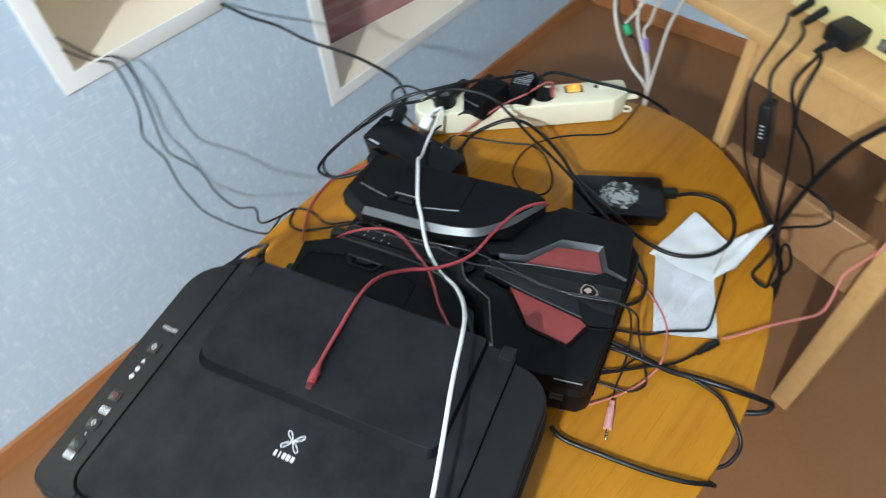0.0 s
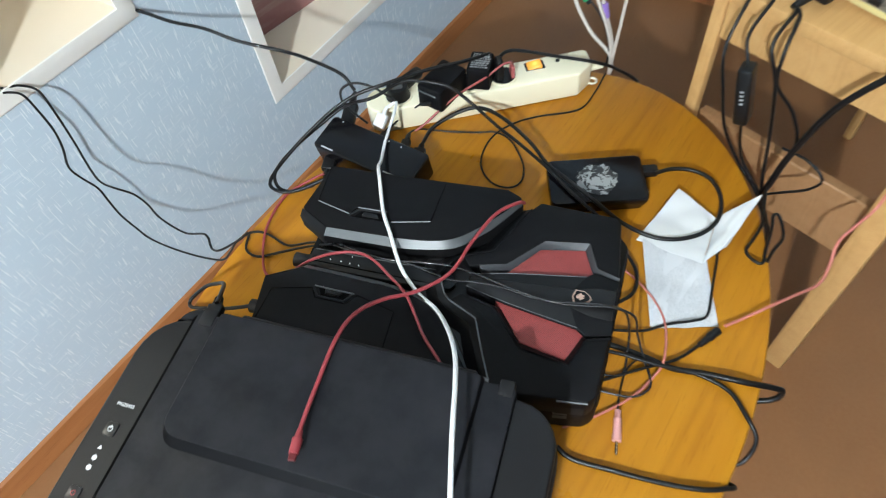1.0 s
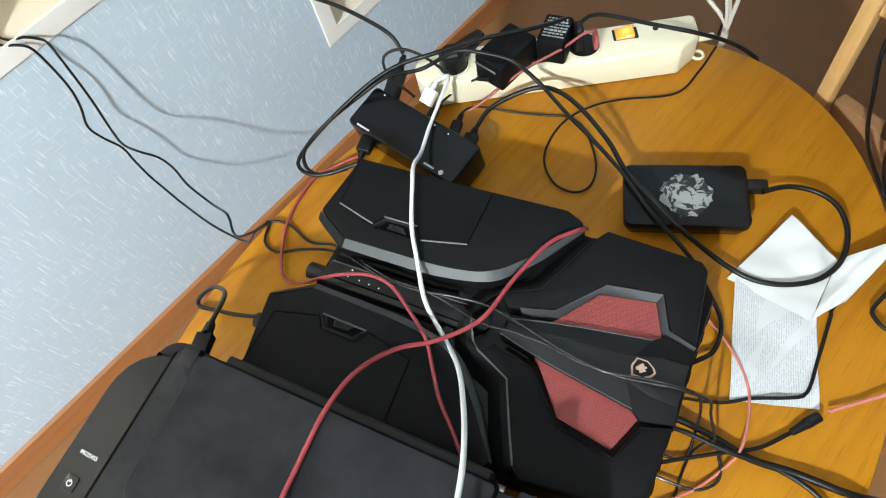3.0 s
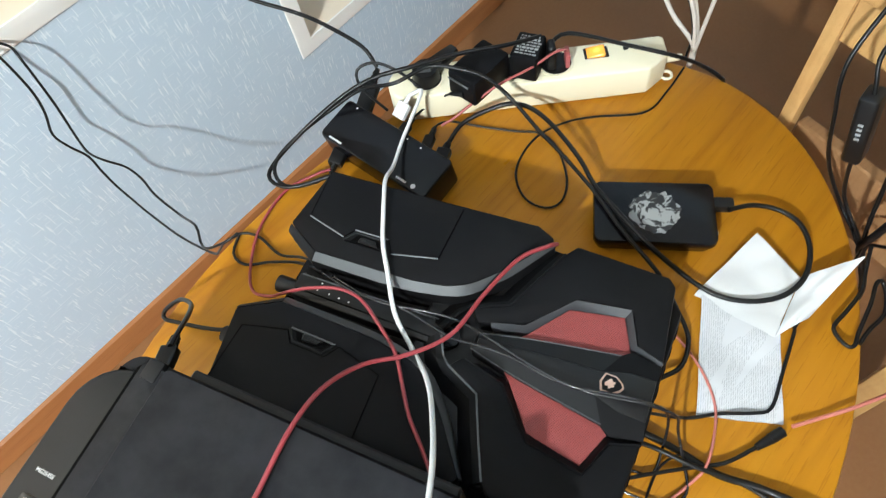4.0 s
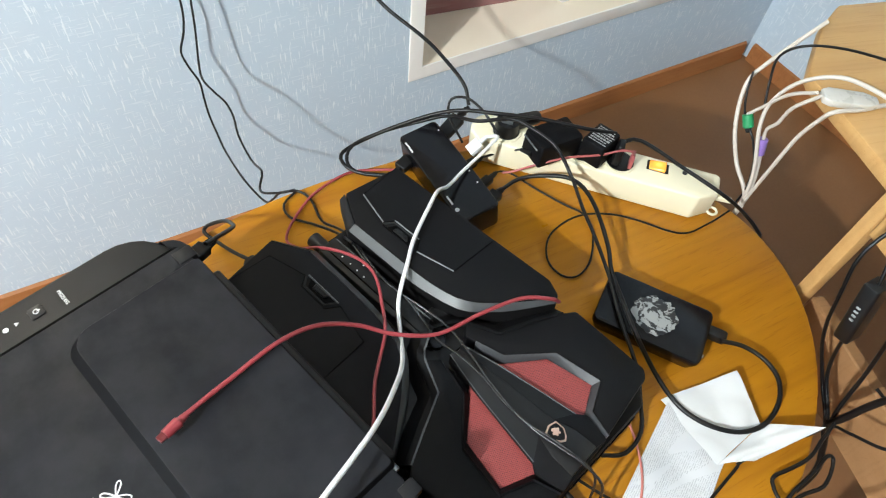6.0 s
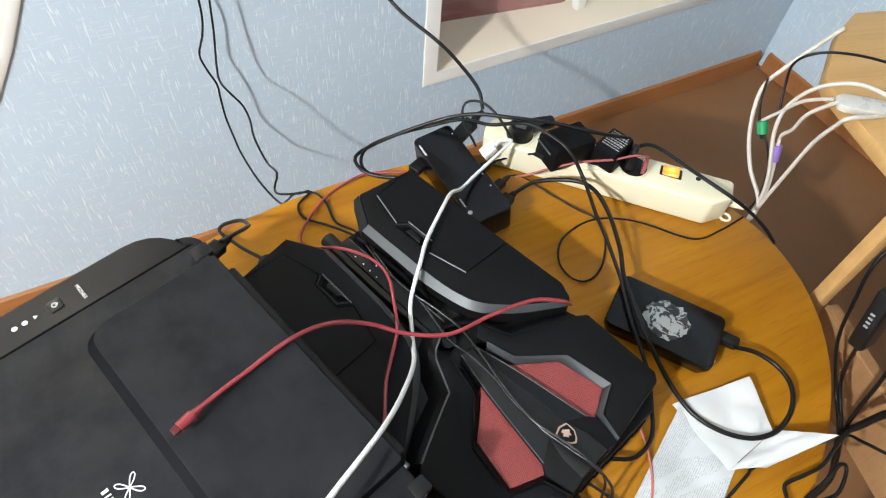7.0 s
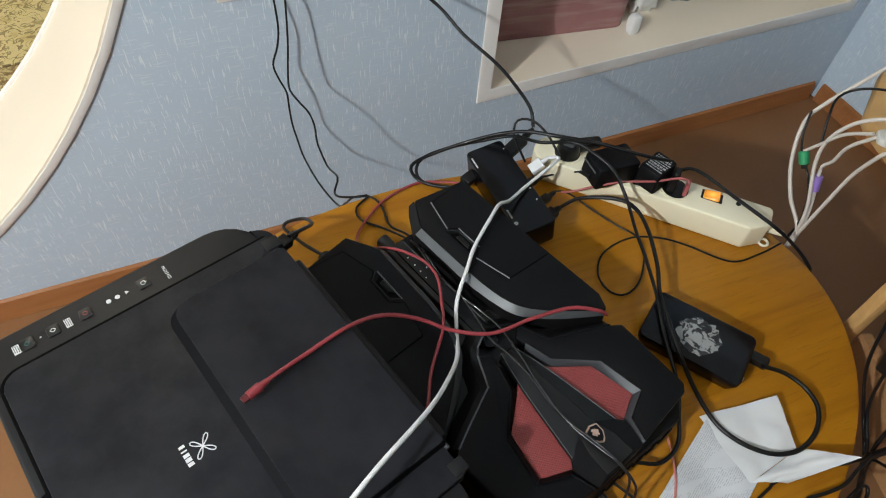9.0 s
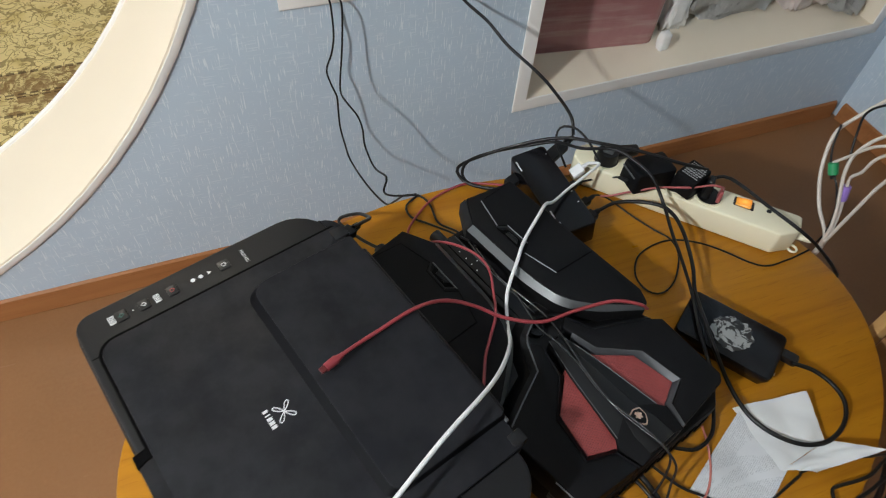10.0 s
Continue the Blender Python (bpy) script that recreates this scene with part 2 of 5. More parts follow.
LABEL_INK = plain("dark_label_ink", (0.10, 0.10, 0.11), 0.5, relief=0.0)
PRINT_GREY = plain("grey_print", (0.33, 0.34, 0.35), 0.45, vary=0.15, relief=0.0)
PAPER = plain("white_paper", (0.56, 0.575, 0.585), 0.75, vary=0.03, grain=500, relief=0.1)


# ---- geometry helpers ----
def finish(name, bm, mat, smooth=40):
    me = bpy.data.meshes.new(name)
    bmesh.ops.recalc_face_normals(bm, faces=bm.faces)
    bm.to_mesh(me)
    bm.free()
    for m in mat if isinstance(mat, (list, tuple)) else (mat,):
        me.materials.append(m)
    if smooth:
        me.polygons.foreach_set("use_smooth", [True] * len(me.polygons))
        me.set_sharp_from_angle(angle=radians(smooth))
    return me


def part(name, bm, mat, parent, label="", smooth=40):
    ob = new(name, finish(name, bm, mat, smooth))
    ob.parent = parent
    if label:
        tagged(ob, label)
    return ob


def thing(name, m, label, category, group="", kind=""):
    ob = new(name)
    ob.empty_display_size = 0.05
    ob.matrix_world = m
    return tagged(ob, label, category, group, kind)


def solid(name, bm, mat, label, category, kind="", m=None, smooth=40, group=""):
    ob = new(name, finish(name, bm, mat, smooth))
    if m is not None:
        ob.matrix_world = m
    return tagged(ob, label, category, group, kind)


def bevel(bm, width, segments=2, limit=30, edges=None):
    es = edges or [e for e in bm.edges if len(e.link_faces) == 2 and e.calc_face_angle(0) > radians(limit)]
    bmesh.ops.bevel(bm, geom=es, offset=width, offset_type="OFFSET", segments=segments, profile=0.5, affect="EDGES", clamp_overlap=True)
    return bm


def box(x0, x1, y0, y1, z0, z1, r=0.0, seg=2, bm=None):
    own = bmesh.new()
    bmesh.ops.create_cube(own, size=1.0)
    for v in own.verts:
        v.co = Vector(((x0 + x1) / 2 + v.co.x * (x1 - x0), (y0 + y1) / 2 + v.co.y * (y1 - y0), (z0 + z1) / 2 + v.co.z * (z1 - z0)))
    if r:
        bevel(own, r, seg)
    return join(bm, own) if bm else own


def join(bm, other, m=None):
    me = bpy.data.meshes.new("tmp")
    if m is not None:
        other.transform(m)
    other.to_mesh(me)
    other.free()
    bm.from_mesh(me)
    bpy.data.meshes.remove(me)
    return bm


def prism(outline, z0, z1, r=0.0, seg=2, taper=0.0, bm=None):
    """An upright prism over an outline, its top drawn in by taper."""
    own = bmesh.new()
    cx = sum(p[0] for p in outline) / len(outline)
    cy = sum(p[1] for p in outline) / len(outline)
    low = [own.verts.new((x, y, z0)) for x, y in outline]
    k = []
    for x, y in outline:
        d = math.hypot(x - cx, y - cy) or 1
        k.append((x - (x - cx) / d * taper, y - (y - cy) / d * taper))
    high = [own.verts.new((x, y, z1)) for x, y in k]
    n = len(outline)
    own.faces.new(low[::-1])
    own.faces.new(high)
    for i in range(n):
        own.faces.new((low[i], low[(i + 1) % n], high[(i + 1) % n], high[i]))
    bmesh.ops.recalc_face_normals(own, faces=own.faces)
    if r:
        bevel(own, r, seg, 35)
    return join(bm, own) if bm else own


def rounded(x0, x1, y0, y1, r, n=6):
    """The outline of a rectangle with round corners; r: one radius or four, from the lower left anticlockwise."""
    rs = r if isinstance(r, (list, tuple)) else (r,) * 4
    out = []
    for (cx, cy, sx, sy, a), q in zip(((x0, y0, 1, 1, 180), (x1, y0, -1, 1, 270), (x1, y1, -1, -1, 0), (x0, y1, 1, -1, 90)), rs):
        for i in range(n + 1):
            t = radians(a + 90 * i / n)
            out.append((cx + sx * q + q * math.cos(t), cy + sy * q + q * math.sin(t)))
    return out


def cylinder(r, z0, z1, n=24, r2=None, bm=None, m=None):
    own = bmesh.new()
    bmesh.ops.create_cone(own, cap_ends=True, segments=n, radius1=r, radius2=r if r2 is None else r2, depth=z1 - z0)
    own.transform(Matrix.Translation((0, 0, (z0 + z1) / 2)))
    if m is not None:
        own.transform(m)
    return join(bm, own) if bm else own


def smooth_path(points, step=0.006):
    """A centripetal spline through the points, evenly resampled."""
    p = [Vector(q) for q in points]
    p = [p[0] * 2 - p[1]] + p + [p[-1] * 2 - p[-2]]
    out = []
    for a, b, c, d in zip(p, p[1:], p[2:], p[3:]):
        k = max(3, int((c - b).length / step))
        for i in range(k):
            t = i / k
            out.append(0.5 * ((2 * b) + (c - a) * t + (2 * a - 5 * b + 4 * c - d) * t * t + (3 * b - a - 3 * c + d) * t ** 3))
    return out + [p[-2]]


def tube(points, r, sides=8, bm=None, step=0.006, flat=1.0, caps=True):
    """A round cable swept along a spline."""
    own = bm or bmesh.new()
    path = smooth_path(points, step)
    up = Vector((0, 0, 1))
    rings = []
    for i, p in enumerate(path):
        d = (path[min(i + 1, len(path) - 1)] - path[max(i - 1, 0)]).normalized()
        side = d.cross(up)
        side = side.normalized() if side.length > 0.05 else Vector((1, 0, 0)).cross(d).normalized()
        if rings and side.dot(last) < 0:
            side = -side
        last = side
        nrm = side.cross(d).normalized()
        rings.append([own.verts.new(p + side * (r * math.cos(a)) + nrm * (r * flat * math.sin(a))) for a in [2 * math.pi * j / sides for j in range(sides)]])
    for a, b in zip(rings, rings[1:]):
        for j in range(sides):
            own.faces.new((a[j], a[(j + 1) % sides], b[(j + 1) % sides], b[j]))
    if caps:
        own.faces.new(rings[0][::-1])
        own.faces.new(rings[-1])
    return own


def between(a, b):
    """A pose at a whose z axis points at b."""
    d = Vector(b) - Vector(a)
    return Matrix.Translation(a) @ d.to_track_quat("Z", "Y").to_matrix().to_4x4()


# ---- the room ----
def loop_verts(bm, pts, y):
    return [bm.verts.new((x, y, z)) for x, z in pts]


GATE_C, GATE_R, GATE_DEPTH = (-1.046, TOP + 0.719), 1.190, 0.330
gate = [(GATE_C[0] + GATE_R * math.cos(radians(a)), GATE_C[1] + GATE_R * math.sin(radians(a))) for a in range(0, 360, 4)]
gate = [(x, max(z, 0.008)) for x, z in gate]
NICHE_A = (0.158, 0.417, TOP + 0.148, TOP + 1.05)
NICHE_B = (0.620, 1.620, TOP - 0.172, TOP + 0.62)


def rect(x0, x1, z0, z1):
    return [(x0, z0), (x1, z0), (x1, z1), (x0, z1)]


NICHE_B_LOOP = [(NICHE_B[0], NICHE_B[2]), (NICHE_B[1], NICHE_B[2] + 0.014), (NICHE_B[1], NICHE_B[3]), (NICHE_B[0], NICHE_B[3])]


def wall_with_openings(name, x0, x1, y0, y1, holes, mat, m=None):
    bm = bmesh.new()
    for y in (y0, y1):
        edges = []
        for pts in [rect(x0, x1, 0, CEIL)] + holes:
            vs = loop_verts(bm, pts, y)
            edges += [bm.edges.new((vs[i], vs[(i + 1) % len(vs)])) for i in range(len(vs))]
        bmesh.ops.triangle_fill(bm, edges=edges, use_beauty=True)
    for pts in [rect(x0, x1, 0, CEIL)] + holes:
        a, b = loop_verts(bm, pts, y0), loop_verts(bm, pts, y1)
        for i in range(len(pts)):
            j = (i + 1) % len(pts)
            bm.faces.new((a[i], a[j], b[j], b[i]))
    bmesh.ops.remove_doubles(bm, verts=bm.verts, dist=0.0001)
    return solid(name, bm, mat, "pale blue wallpapered wall with an opening", "wall", "structure", m=m, smooth=0)


wall_with_openings("wall_north", WEST, EAST + 0.15, WALL, WALL + GATE_DEPTH, [gate, rect(*NICHE_A), NICHE_B_LOOP], PAPER_BLUE)


def loft(low, high, z0, z1):
    """A solid between two outlines of equal length, the upper one smaller."""
    bm = bmesh.new()
    a = [bm.verts.new((x, y, z0)) for x, y in low]
    b = [bm.verts.new((x, y, z1)) for x, y in high]
    n = len(a)
    bm.faces.new(a[::-1])
    bm.faces.new(b)
    for i in range(n):
        bm.faces.new((a[i], a[(i + 1) % n], b[(i + 1) % n], b[i]))
    return bm
solid("wall_east", box(EAST, EAST + 0.15, SOUTH, WALL - 0.002, 0, CEIL), PAPER_BLUE, "pale blue wallpapered wall in a room corner", "wall", "structure", smooth=0)
# out of view; its dark colour is chosen to cut light bounced from the south
solid("wall_south", box(WEST, EAST + 0.15, SOUTH - 0.15, SOUTH - 0.002, 0, CEIL), BOUNCE_ABSORBER, "unseen plain wall, dark to absorb bounced light", "wall", "structure", smooth=0)
GLASS, nt_g, b_g = material("window_glass")
b_g.inputs["Transmission Weight"].default_value, b_g.inputs["Roughness"].default_value, b_g.inputs["IOR"].default_value = 1.0, 0.02, 1.45
# unseen window, made up to hold the fill light
win = thing("fill_window", pose(WEST - 0.09, (FILL_WINDOW[0] + FILL_WINDOW[1]) / 2, FILL_WINDOW[2], 0, 0, 90), "unseen white framed window added for fill light", "window", kind="structure")
WW, WH = (FILL_WINDOW[1] - FILL_WINDOW[0]) / 2, FILL_WINDOW[3] - FILL_WINDOW[2]
for name, b in (("window_sill", (-WW, WW, -0.05, 0.05, 0.001, 0.04)), ("window_head", (-WW, WW, -0.03, 0.03, WH - 0.05, WH - 0.001)), ("window_jamb", (-WW + 0.001, -WW + 0.05, -0.03, 0.03, 0.041, WH - 0.051)),
                ("window_jamb", (WW - 0.05, WW - 0.001, -0.03, 0.03, 0.041, WH - 0.051)), ("mullion", (-0.03, 0.03, -0.03, 0.03, 0.041, WH - 0.051))):
    part(name, box(*b, 0.003, 1), TRIM_WHITE, win)
for s in (-1, 1):
    pane = part("pane", box(min(s * 0.031, s * (WW - 0.051)), max(s * 0.031, s * (WW - 0.051)), -0.006, 0.0, 0.042, WH - 0.052), GLASS, win)
    pane.visible_shadow = False
wall_with_openings("wall_west", SOUTH - 0.15, NORTH2, 0.002, 0.15, [rect(*FILL_WINDOW)], PAPER_BLUE, m=pose(WEST, 0, 0, 0, 0, 90))
Y2 = WALL + GATE_DEPTH
solid("wall_next_room", box(WEST, EAST + 0.15, NORTH2 + 0.002, NORTH2 + 0.15, 0, CEIL), CEILING_PAINT, "pale wall of the room behind the round opening", "wall", "structure", smooth=0)
solid("wall_next_side", box(EAST + 0.002, EAST + 0.15, Y2 + 0.002, NORTH2, 0, CEIL), CEILING_PAINT, "pale side wall of the next room", "wall", "structure", smooth=0)
solid("floor", box(WEST - 0.15, EAST + 0.15, SOUTH - 0.15, NORTH2 + 0.15, -0.12, 0), LINO, "worn brown linoleum floor", "floor", "structure", smooth=0)
solid("ceiling", box(WEST - 0.15, EAST + 0.15, SOUTH - 0.15, NORTH2 + 0.15, CEIL, CEIL + 0.12), CEILING_PAINT, "plain white ceiling", "ceiling", "structure", smooth=0)


def skirting(name, x0, y0, x1, y1):
    """A moulded skirting board along a wall, its face to the room."""
    a, b = Vector((x0, y0, 0)), Vector((x1, y1, 0))
    d = (b - a).normalized()
    out = Vector((d.y, -d.x, 0))
    profile = [(0, 0.001), (0.012, 0.001), (0.012, 0.005), (0.0095, 0.010), (0.0085, 0.040), (0.006, 0.049), (0, 0.053)]
    bm = bmesh.new()
    rings = [[bm.verts.new(p + out * u + Vector((0, 0, w))) for u, w in profile] for p in (a, b)]
    n = len(profile)
    for i in range(n):
        bm.faces.new((rings[0][i], rings[0][(i + 1) % n], rings[1][(i + 1) % n], rings[1][i]))
    bm.faces.new(rings[0][::-1])
    bm.faces.new(rings[1])
    return solid(name, bm, SKIRTING, "glossy reddish-brown wooden skirting board", "skirting board", "structure")


GATE_EDGE = GATE_C[0] + math.sqrt(GATE_R ** 2 - (GATE_C[1] - 0.03) ** 2)
skirting("baseboard_1", GATE_EDGE + 0.03, WALL - 0.001, EAST - 0.02, WALL - 0.001)
skirting("baseboard_2", EAST - 0.001, WALL - 0.02, EAST - 0.001, SOUTH)


def liner(name, pts, depth, label, back=True, edge=0.016, lap=0.007):
    """The painted lining of an opening: its reveal, a flat white edge strip on the wall and a back panel."""
    root = thing(name, Matrix(), label, "niche" if back else "opening", kind="structure")
    n = len(pts)
    cx, cz = sum(p[0] for p in pts) / n, sum(p[1] for p in pts) / n
    def grow(k):
        out = []
        for i in range(n):
            a, b, c = (Vector(pts[j % n]) for j in (i - 1, i, i + 1))
            e1, e2 = (b - a).normalized(), (c - b).normalized()
            m = (Vector((e1.y, -e1.x)) + Vector((e2.y, -e2.x)))
            m = m / max(0.3, m.length_squared / 2)
            out.append(b + m * k)
        return out
    bm = bmesh.new()
    inner, outer = grow(-0.006), grow(0.0)
    rings = [loop_verts(bm, q, y) for q, y in ((outer, WALL + depth - 0.004), (inner, WALL + depth - 0.004), (inner, WALL - 0.0025), (outer, WALL - 0.0025))]
    for r1, r2 in zip(rings, rings[1:]):
        for i in range(n):
            j = (i + 1) % n
            bm.faces.new((r1[i], r1[j], r2[j], r2[i]))
    part("reveal", bm, WHITE_PAINT, root, "cream painted reveal", smooth=30)
    bm = bmesh.new()
    ring = [loop_verts(bm, q, y) for q, y in ((grow(-lap), WALL - 0.001), (grow(-lap), WALL - 0.0045), (grow(edge - 0.003), WALL - 0.0045), (grow(edge), WALL - 0.003), (grow(edge), WALL - 0.001))]
    for r1, r2 in zip(ring, ring[1:]):
        for i in range(n):
            j = (i + 1) % n
            bm.faces.new((r1[i], r1[j], r2[j], r2[i]))
    part("edge_strip", bm, TRIM_WHITE, root, "white edge strip", smooth=30)
    if not back:
        bm = bmesh.new()
        ring = [loop_verts(bm, q, y) for q, y in ((outer, WALL + depth - 0.014), (grow(-0.011), WALL + depth - 0.014), (grow(-0.012), WALL + depth - 0.012), (grow(-0.012), WALL + depth - 0.002), (outer, WALL + depth - 0.002))]
        for r1, r2 in zip(ring, ring[1:]):
            for i in range(n):
                j = (i + 1) % n
                bm.faces.new((r1[i], r1[j], r2[j], r2[i]))
        part("far_edge_strip", bm, TRIM_WHITE, root, "white edge strip", smooth=30)
    if back:
        bm = bmesh.new()
        bm.faces.new(loop_verts(bm, outer, WALL + depth - 0.012))
        ex = bmesh.ops.extrude_face_region(bm, geom=bm.faces[:])
        bmesh.ops.translate(bm, verts=[v for v in ex["geom"] if isinstance(v, bmesh.types.BMVert)], vec=(0, 0.01, 0))
        part("back_panel", bm, WHITE_PAINT, root, smooth=0)
    return root


liner("niche_1", rect(*NICHE_A), 0.26, "tall cream painted wall niche with a white edge strip", lap=0.012)
liner("niche_2", NICHE_B_LOOP, 0.26, "wide low cream painted wall niche with a white edge strip", lap=0.013)
liner("round_opening", gate, GATE_DEPTH + 0.008, "round moon-gate opening with a wide cream reveal", back=False, edge=0.012, lap=0.002)

# rug on the next room's floor
bm = box(-2.5, 0.9, 1.16, 3.0, 0.0005, 0.013, 0.004, 1)
solid("rug", bm, RUG, "golden-brown patterned pile rug on the floor", "rug")

# hanging lamps, which light both rooms
GLOW, nt_glow, b_glow = material("lamp_glow")
b_glow.inputs["Emission Color"].default_value = (1.0, 0.93, 0.84, 1)
b_glow.inputs["Emission Strength"].default_value = 3.0


def pendant(x, y, z, label):
    root = thing("pendant_lamp", pose(x, y, CEIL), label, "pendant lamp", "pendant lamps")
    part("base_plate", cylinder(0.055, -0.025, -0.001, 32), WHITE_PAINT, root)
    part("cord", cylinder(0.004, z - CEIL + 0.12, -0.0255, 10), TRIM_WHITE, root)
    part("holder", cylinder(0.15, z - CEIL + 0.055, z - CEIL + 0.12, 32, 0.022), WHITE_PAINT, root)
    part("diffuser", cylinder(0.115, z - CEIL, z - CEIL + 0.054, 40, 0.125), GLOW, root)


pendant(*LAMP, "white glass pendant lamp on a cord")
pendant(*LAMP2, "white glass pendant lamp above the rug")

# ---- coffee table ----
OVAL = (0.300, 0.024, 0.490, 0.331)
table = thing("coffee_table", pose(OVAL[0], OVAL[1], 0), "low oval coffee table with an orange lacquered wood top", "coffee table")


def oval(a, b, n=96):
    return [(a * math.cos(2 * math.pi * i / n), b * math.sin(2 * math.pi * i / n)) for i in range(n)]


part("tabletop", prism(oval(OVAL[2], OVAL[3]), TOP - 0.022, TOP, 0.004, 2), TABLE_WOOD, table, "orange lacquered veneer")
part("apron", prism(oval(0.36, 0.20, 48), TOP - 0.085, TOP - 0.0225, 0.004, 1), TABLE_WOOD, table)
for sx in (-1, 1):
    for sy in (-1, 1):
        part("leg", prism([(sx * 0.25 + 0.022 * u, sy * 0.12 + 0.022 * v) for u, v in ((-1, -1), (1, -1), (1, 1), (-1, 1))], 0.0, TOP - 0.086, 0.004, 1), TABLE_WOOD, table)

# ---- printer ----
printer = thing("printer", pose(0.0, 0.0, TOP, 0, 0, -73.0), "black flatbed inkjet printer with a closed lid", "printer")
PX0, PX1, PY0, PY1, PZ = -0.2125, 0.206, -0.124, 0.160, 0.150
GROOVE, SEAM = -0.1655, 0.1600
part("body", prism(rounded(PX0 + 0.012, PX1 - 0.012, PY0 + 0.010, PY1 - 0.004, 0.03), 0.004, 0.118, 0.006, 2), PRINTER_BLACK, printer)
part("upper_body", prism(rounded(PX0, PX1, PY0, PY1, (0.020, 0.030, 0.05, 0.05)), 0.1185, PZ - 0.012, 0.008, 3), PRINTER_BLACK, printer)
panel = part("control_panel", prism(rounded(PX0 + 0.003, PX1 - 0.003, PY0 + 0.003, PY1 - 0.004, (0.019, 0.029, 0.04, 0.046)), PZ - 0.0125, PZ, 0.004, 3), PRINTER_PANEL, printer, "satin black top rim with the control panel")
part("lid_gap", prism(rounded(GROOVE - 0.0030, SEAM + 0.0006, PY0 + 0.0115, PY1 + 0.001, (0.0202, 0.018, 0.004, 0.004)), PZ - 0.002, PZ + 0.0004), EDGE_BLACK, printer, "black gap round the lid")
lid = part("scanner_lid", prism(rounded(GROOVE + 0.0004, SEAM - 0.0010, PY0 + 0.0147, PY1 + 0.004, (0.018, 0.016, 0.004, 0.004)), PZ - 0.0125, PZ + 0.0022, 0.0012, 2), PRINTER_BLACK, printer, "matt black scanner lid")
part("lid_grip", prism([(-0.030, PY0 + 0.020), (-0.026, PY0 + 0.0005), (0.125, PY0 + 0.0005), (0.129, PY0 + 0.020)], PZ - 0.0115, PZ + 0.0018, 0.0012, 2), PRINTER_BLACK, lid)
part("grip_notch", prism([(-0.043, PY0 + 0.016), (-0.040, PY0 - 0.0008), (-0.0265, PY0 - 0.0008), (-0.0305, PY0 + 0.016)], PZ - 0.011, PZ + 0.0006, 0.0008, 1), EDGE_BLACK, printer)
part("side_seam", box(PX0 + 0.058, PX0 + 0.0590, PY0 + 0.0055, PY0 + 0.0150, PZ - 0.004, PZ + 0.0002), EDGE_BLACK, printer)
PL = PZ + 0.0022
part("cover_edge", loft(rounded(-0.1395, 0.129, 0.034, PY1 + 0.008, (0.020, 0.014, 0.004, 0.004)), rounded(-0.1375, 0.127, 0.0415, PY1 + 0.006, (0.018, 0.012, 0.004, 0.004)), PL, PL + 0.0062), SLOPE_SHADE, lid, "sloping edge of the raised section", smooth=25)
part("raised_cover", prism(rounded(-0.1373, 0.1268, 0.0417, PY1 + 0.0058, (0.018, 0.012, 0.004, 0.004)), PL + 0.0063, PL + 0.0074, 0.0005, 1), PRINTER_BLACK, lid, "raised rear section")


# ---- backpack computer ----
pc = thing("backpack_computer", pose(0.254, 0.200, TOP, 0, 0, -72.2), "black angular backpack computer with red grilles", "computer")
part("base", prism([(-0.022, -0.105), (-0.005, -0.128), (0.20, -0.128), (0.338, -0.1085), (0.349, -0.098), (0.357, 0.104), (0.340, 0.126), (0.20, 0.131), (-0.005, 0.124), (-0.018, 0.10)], 0.002, 0.054, 0.005, 2), MATT_BLACK, pc)

# ---- link box, adapter, power strip ----
link = thing("link_box", pose(0.4472, 0.267, TOP + 0.0045, 0, -8.5, 1.2), "small glossy black connector box", "connector box")
part("case", prism(rounded(-0.0285, 0.0285, -0.083, 0.083, 0.007), 0.0, 0.0425, 0.003, 3), GLOSS_BLACK, link)
brick = thing("power_adapter", pose(0.5595, -0.0216, TOP, 0, 0, -55.2), "flat black laptop power adapter with a grey emblem", "power adapter")
bm = prism(rounded(-0.0637, 0.0637, -0.0384, 0.0384, 0.009), 0.0150, 0.028, 0.003, 2)
join(bm, loft(rounded(-0.0590, 0.0590, -0.0325, 0.0325, 0.007), rounded(-0.0635, 0.0635, -0.0370, 0.0370, 0.009), 0.0005, 0.0149))
part("case", bm, GLOSS_BLACK, brick)
strip = thing("power_strip", pose(0.633, 0.211, TOP, 0, 0, -46.0), "ivory power strip with a lit orange switch", "power strip")
ends = rounded(-0.168, 0.0, -0.0265, 0.0265, 0.025)
part("case", prism(ends[:7] + [(0.150, -0.0265), (0.175, -0.007), (0.175, 0.0225), (0.170, 0.0265)] + ends[21:], 0.0005, 0.043, 0.004, 3), IVORY, strip)

# ---- desk ----
desk = thing("side_desk", pose(0.715, -0.365, 0, 0, 0, -15.6), "pale birch stand with legs and a stretcher", "desk")
part("top", prism([(-0.022, -0.045), (-0.010, -0.06), (0.64, -0.06), (0.64, 0.60), (0.10, 0.60), (0.05, 0.562), (-0.008, 0.494), (-0.018, 0.482), (-0.022, 0.468)], TOP + 0.180, TOP + 0.20, 0.004, 2), BIRCH, desk)
part("apron", box(0.0, 0.018, 0.029, 0.302, TOP + 0.11, TOP + 0.18, 0.002, 1), BIRCH, desk)
part("stretcher", box(0.014, 0.032, 0.029, 0.302, TOP - 0.140, TOP - 0.030, 0.002, 1), BROWN_SHADED_BOARD, desk, "brown stretcher board, colour darkened for shade")
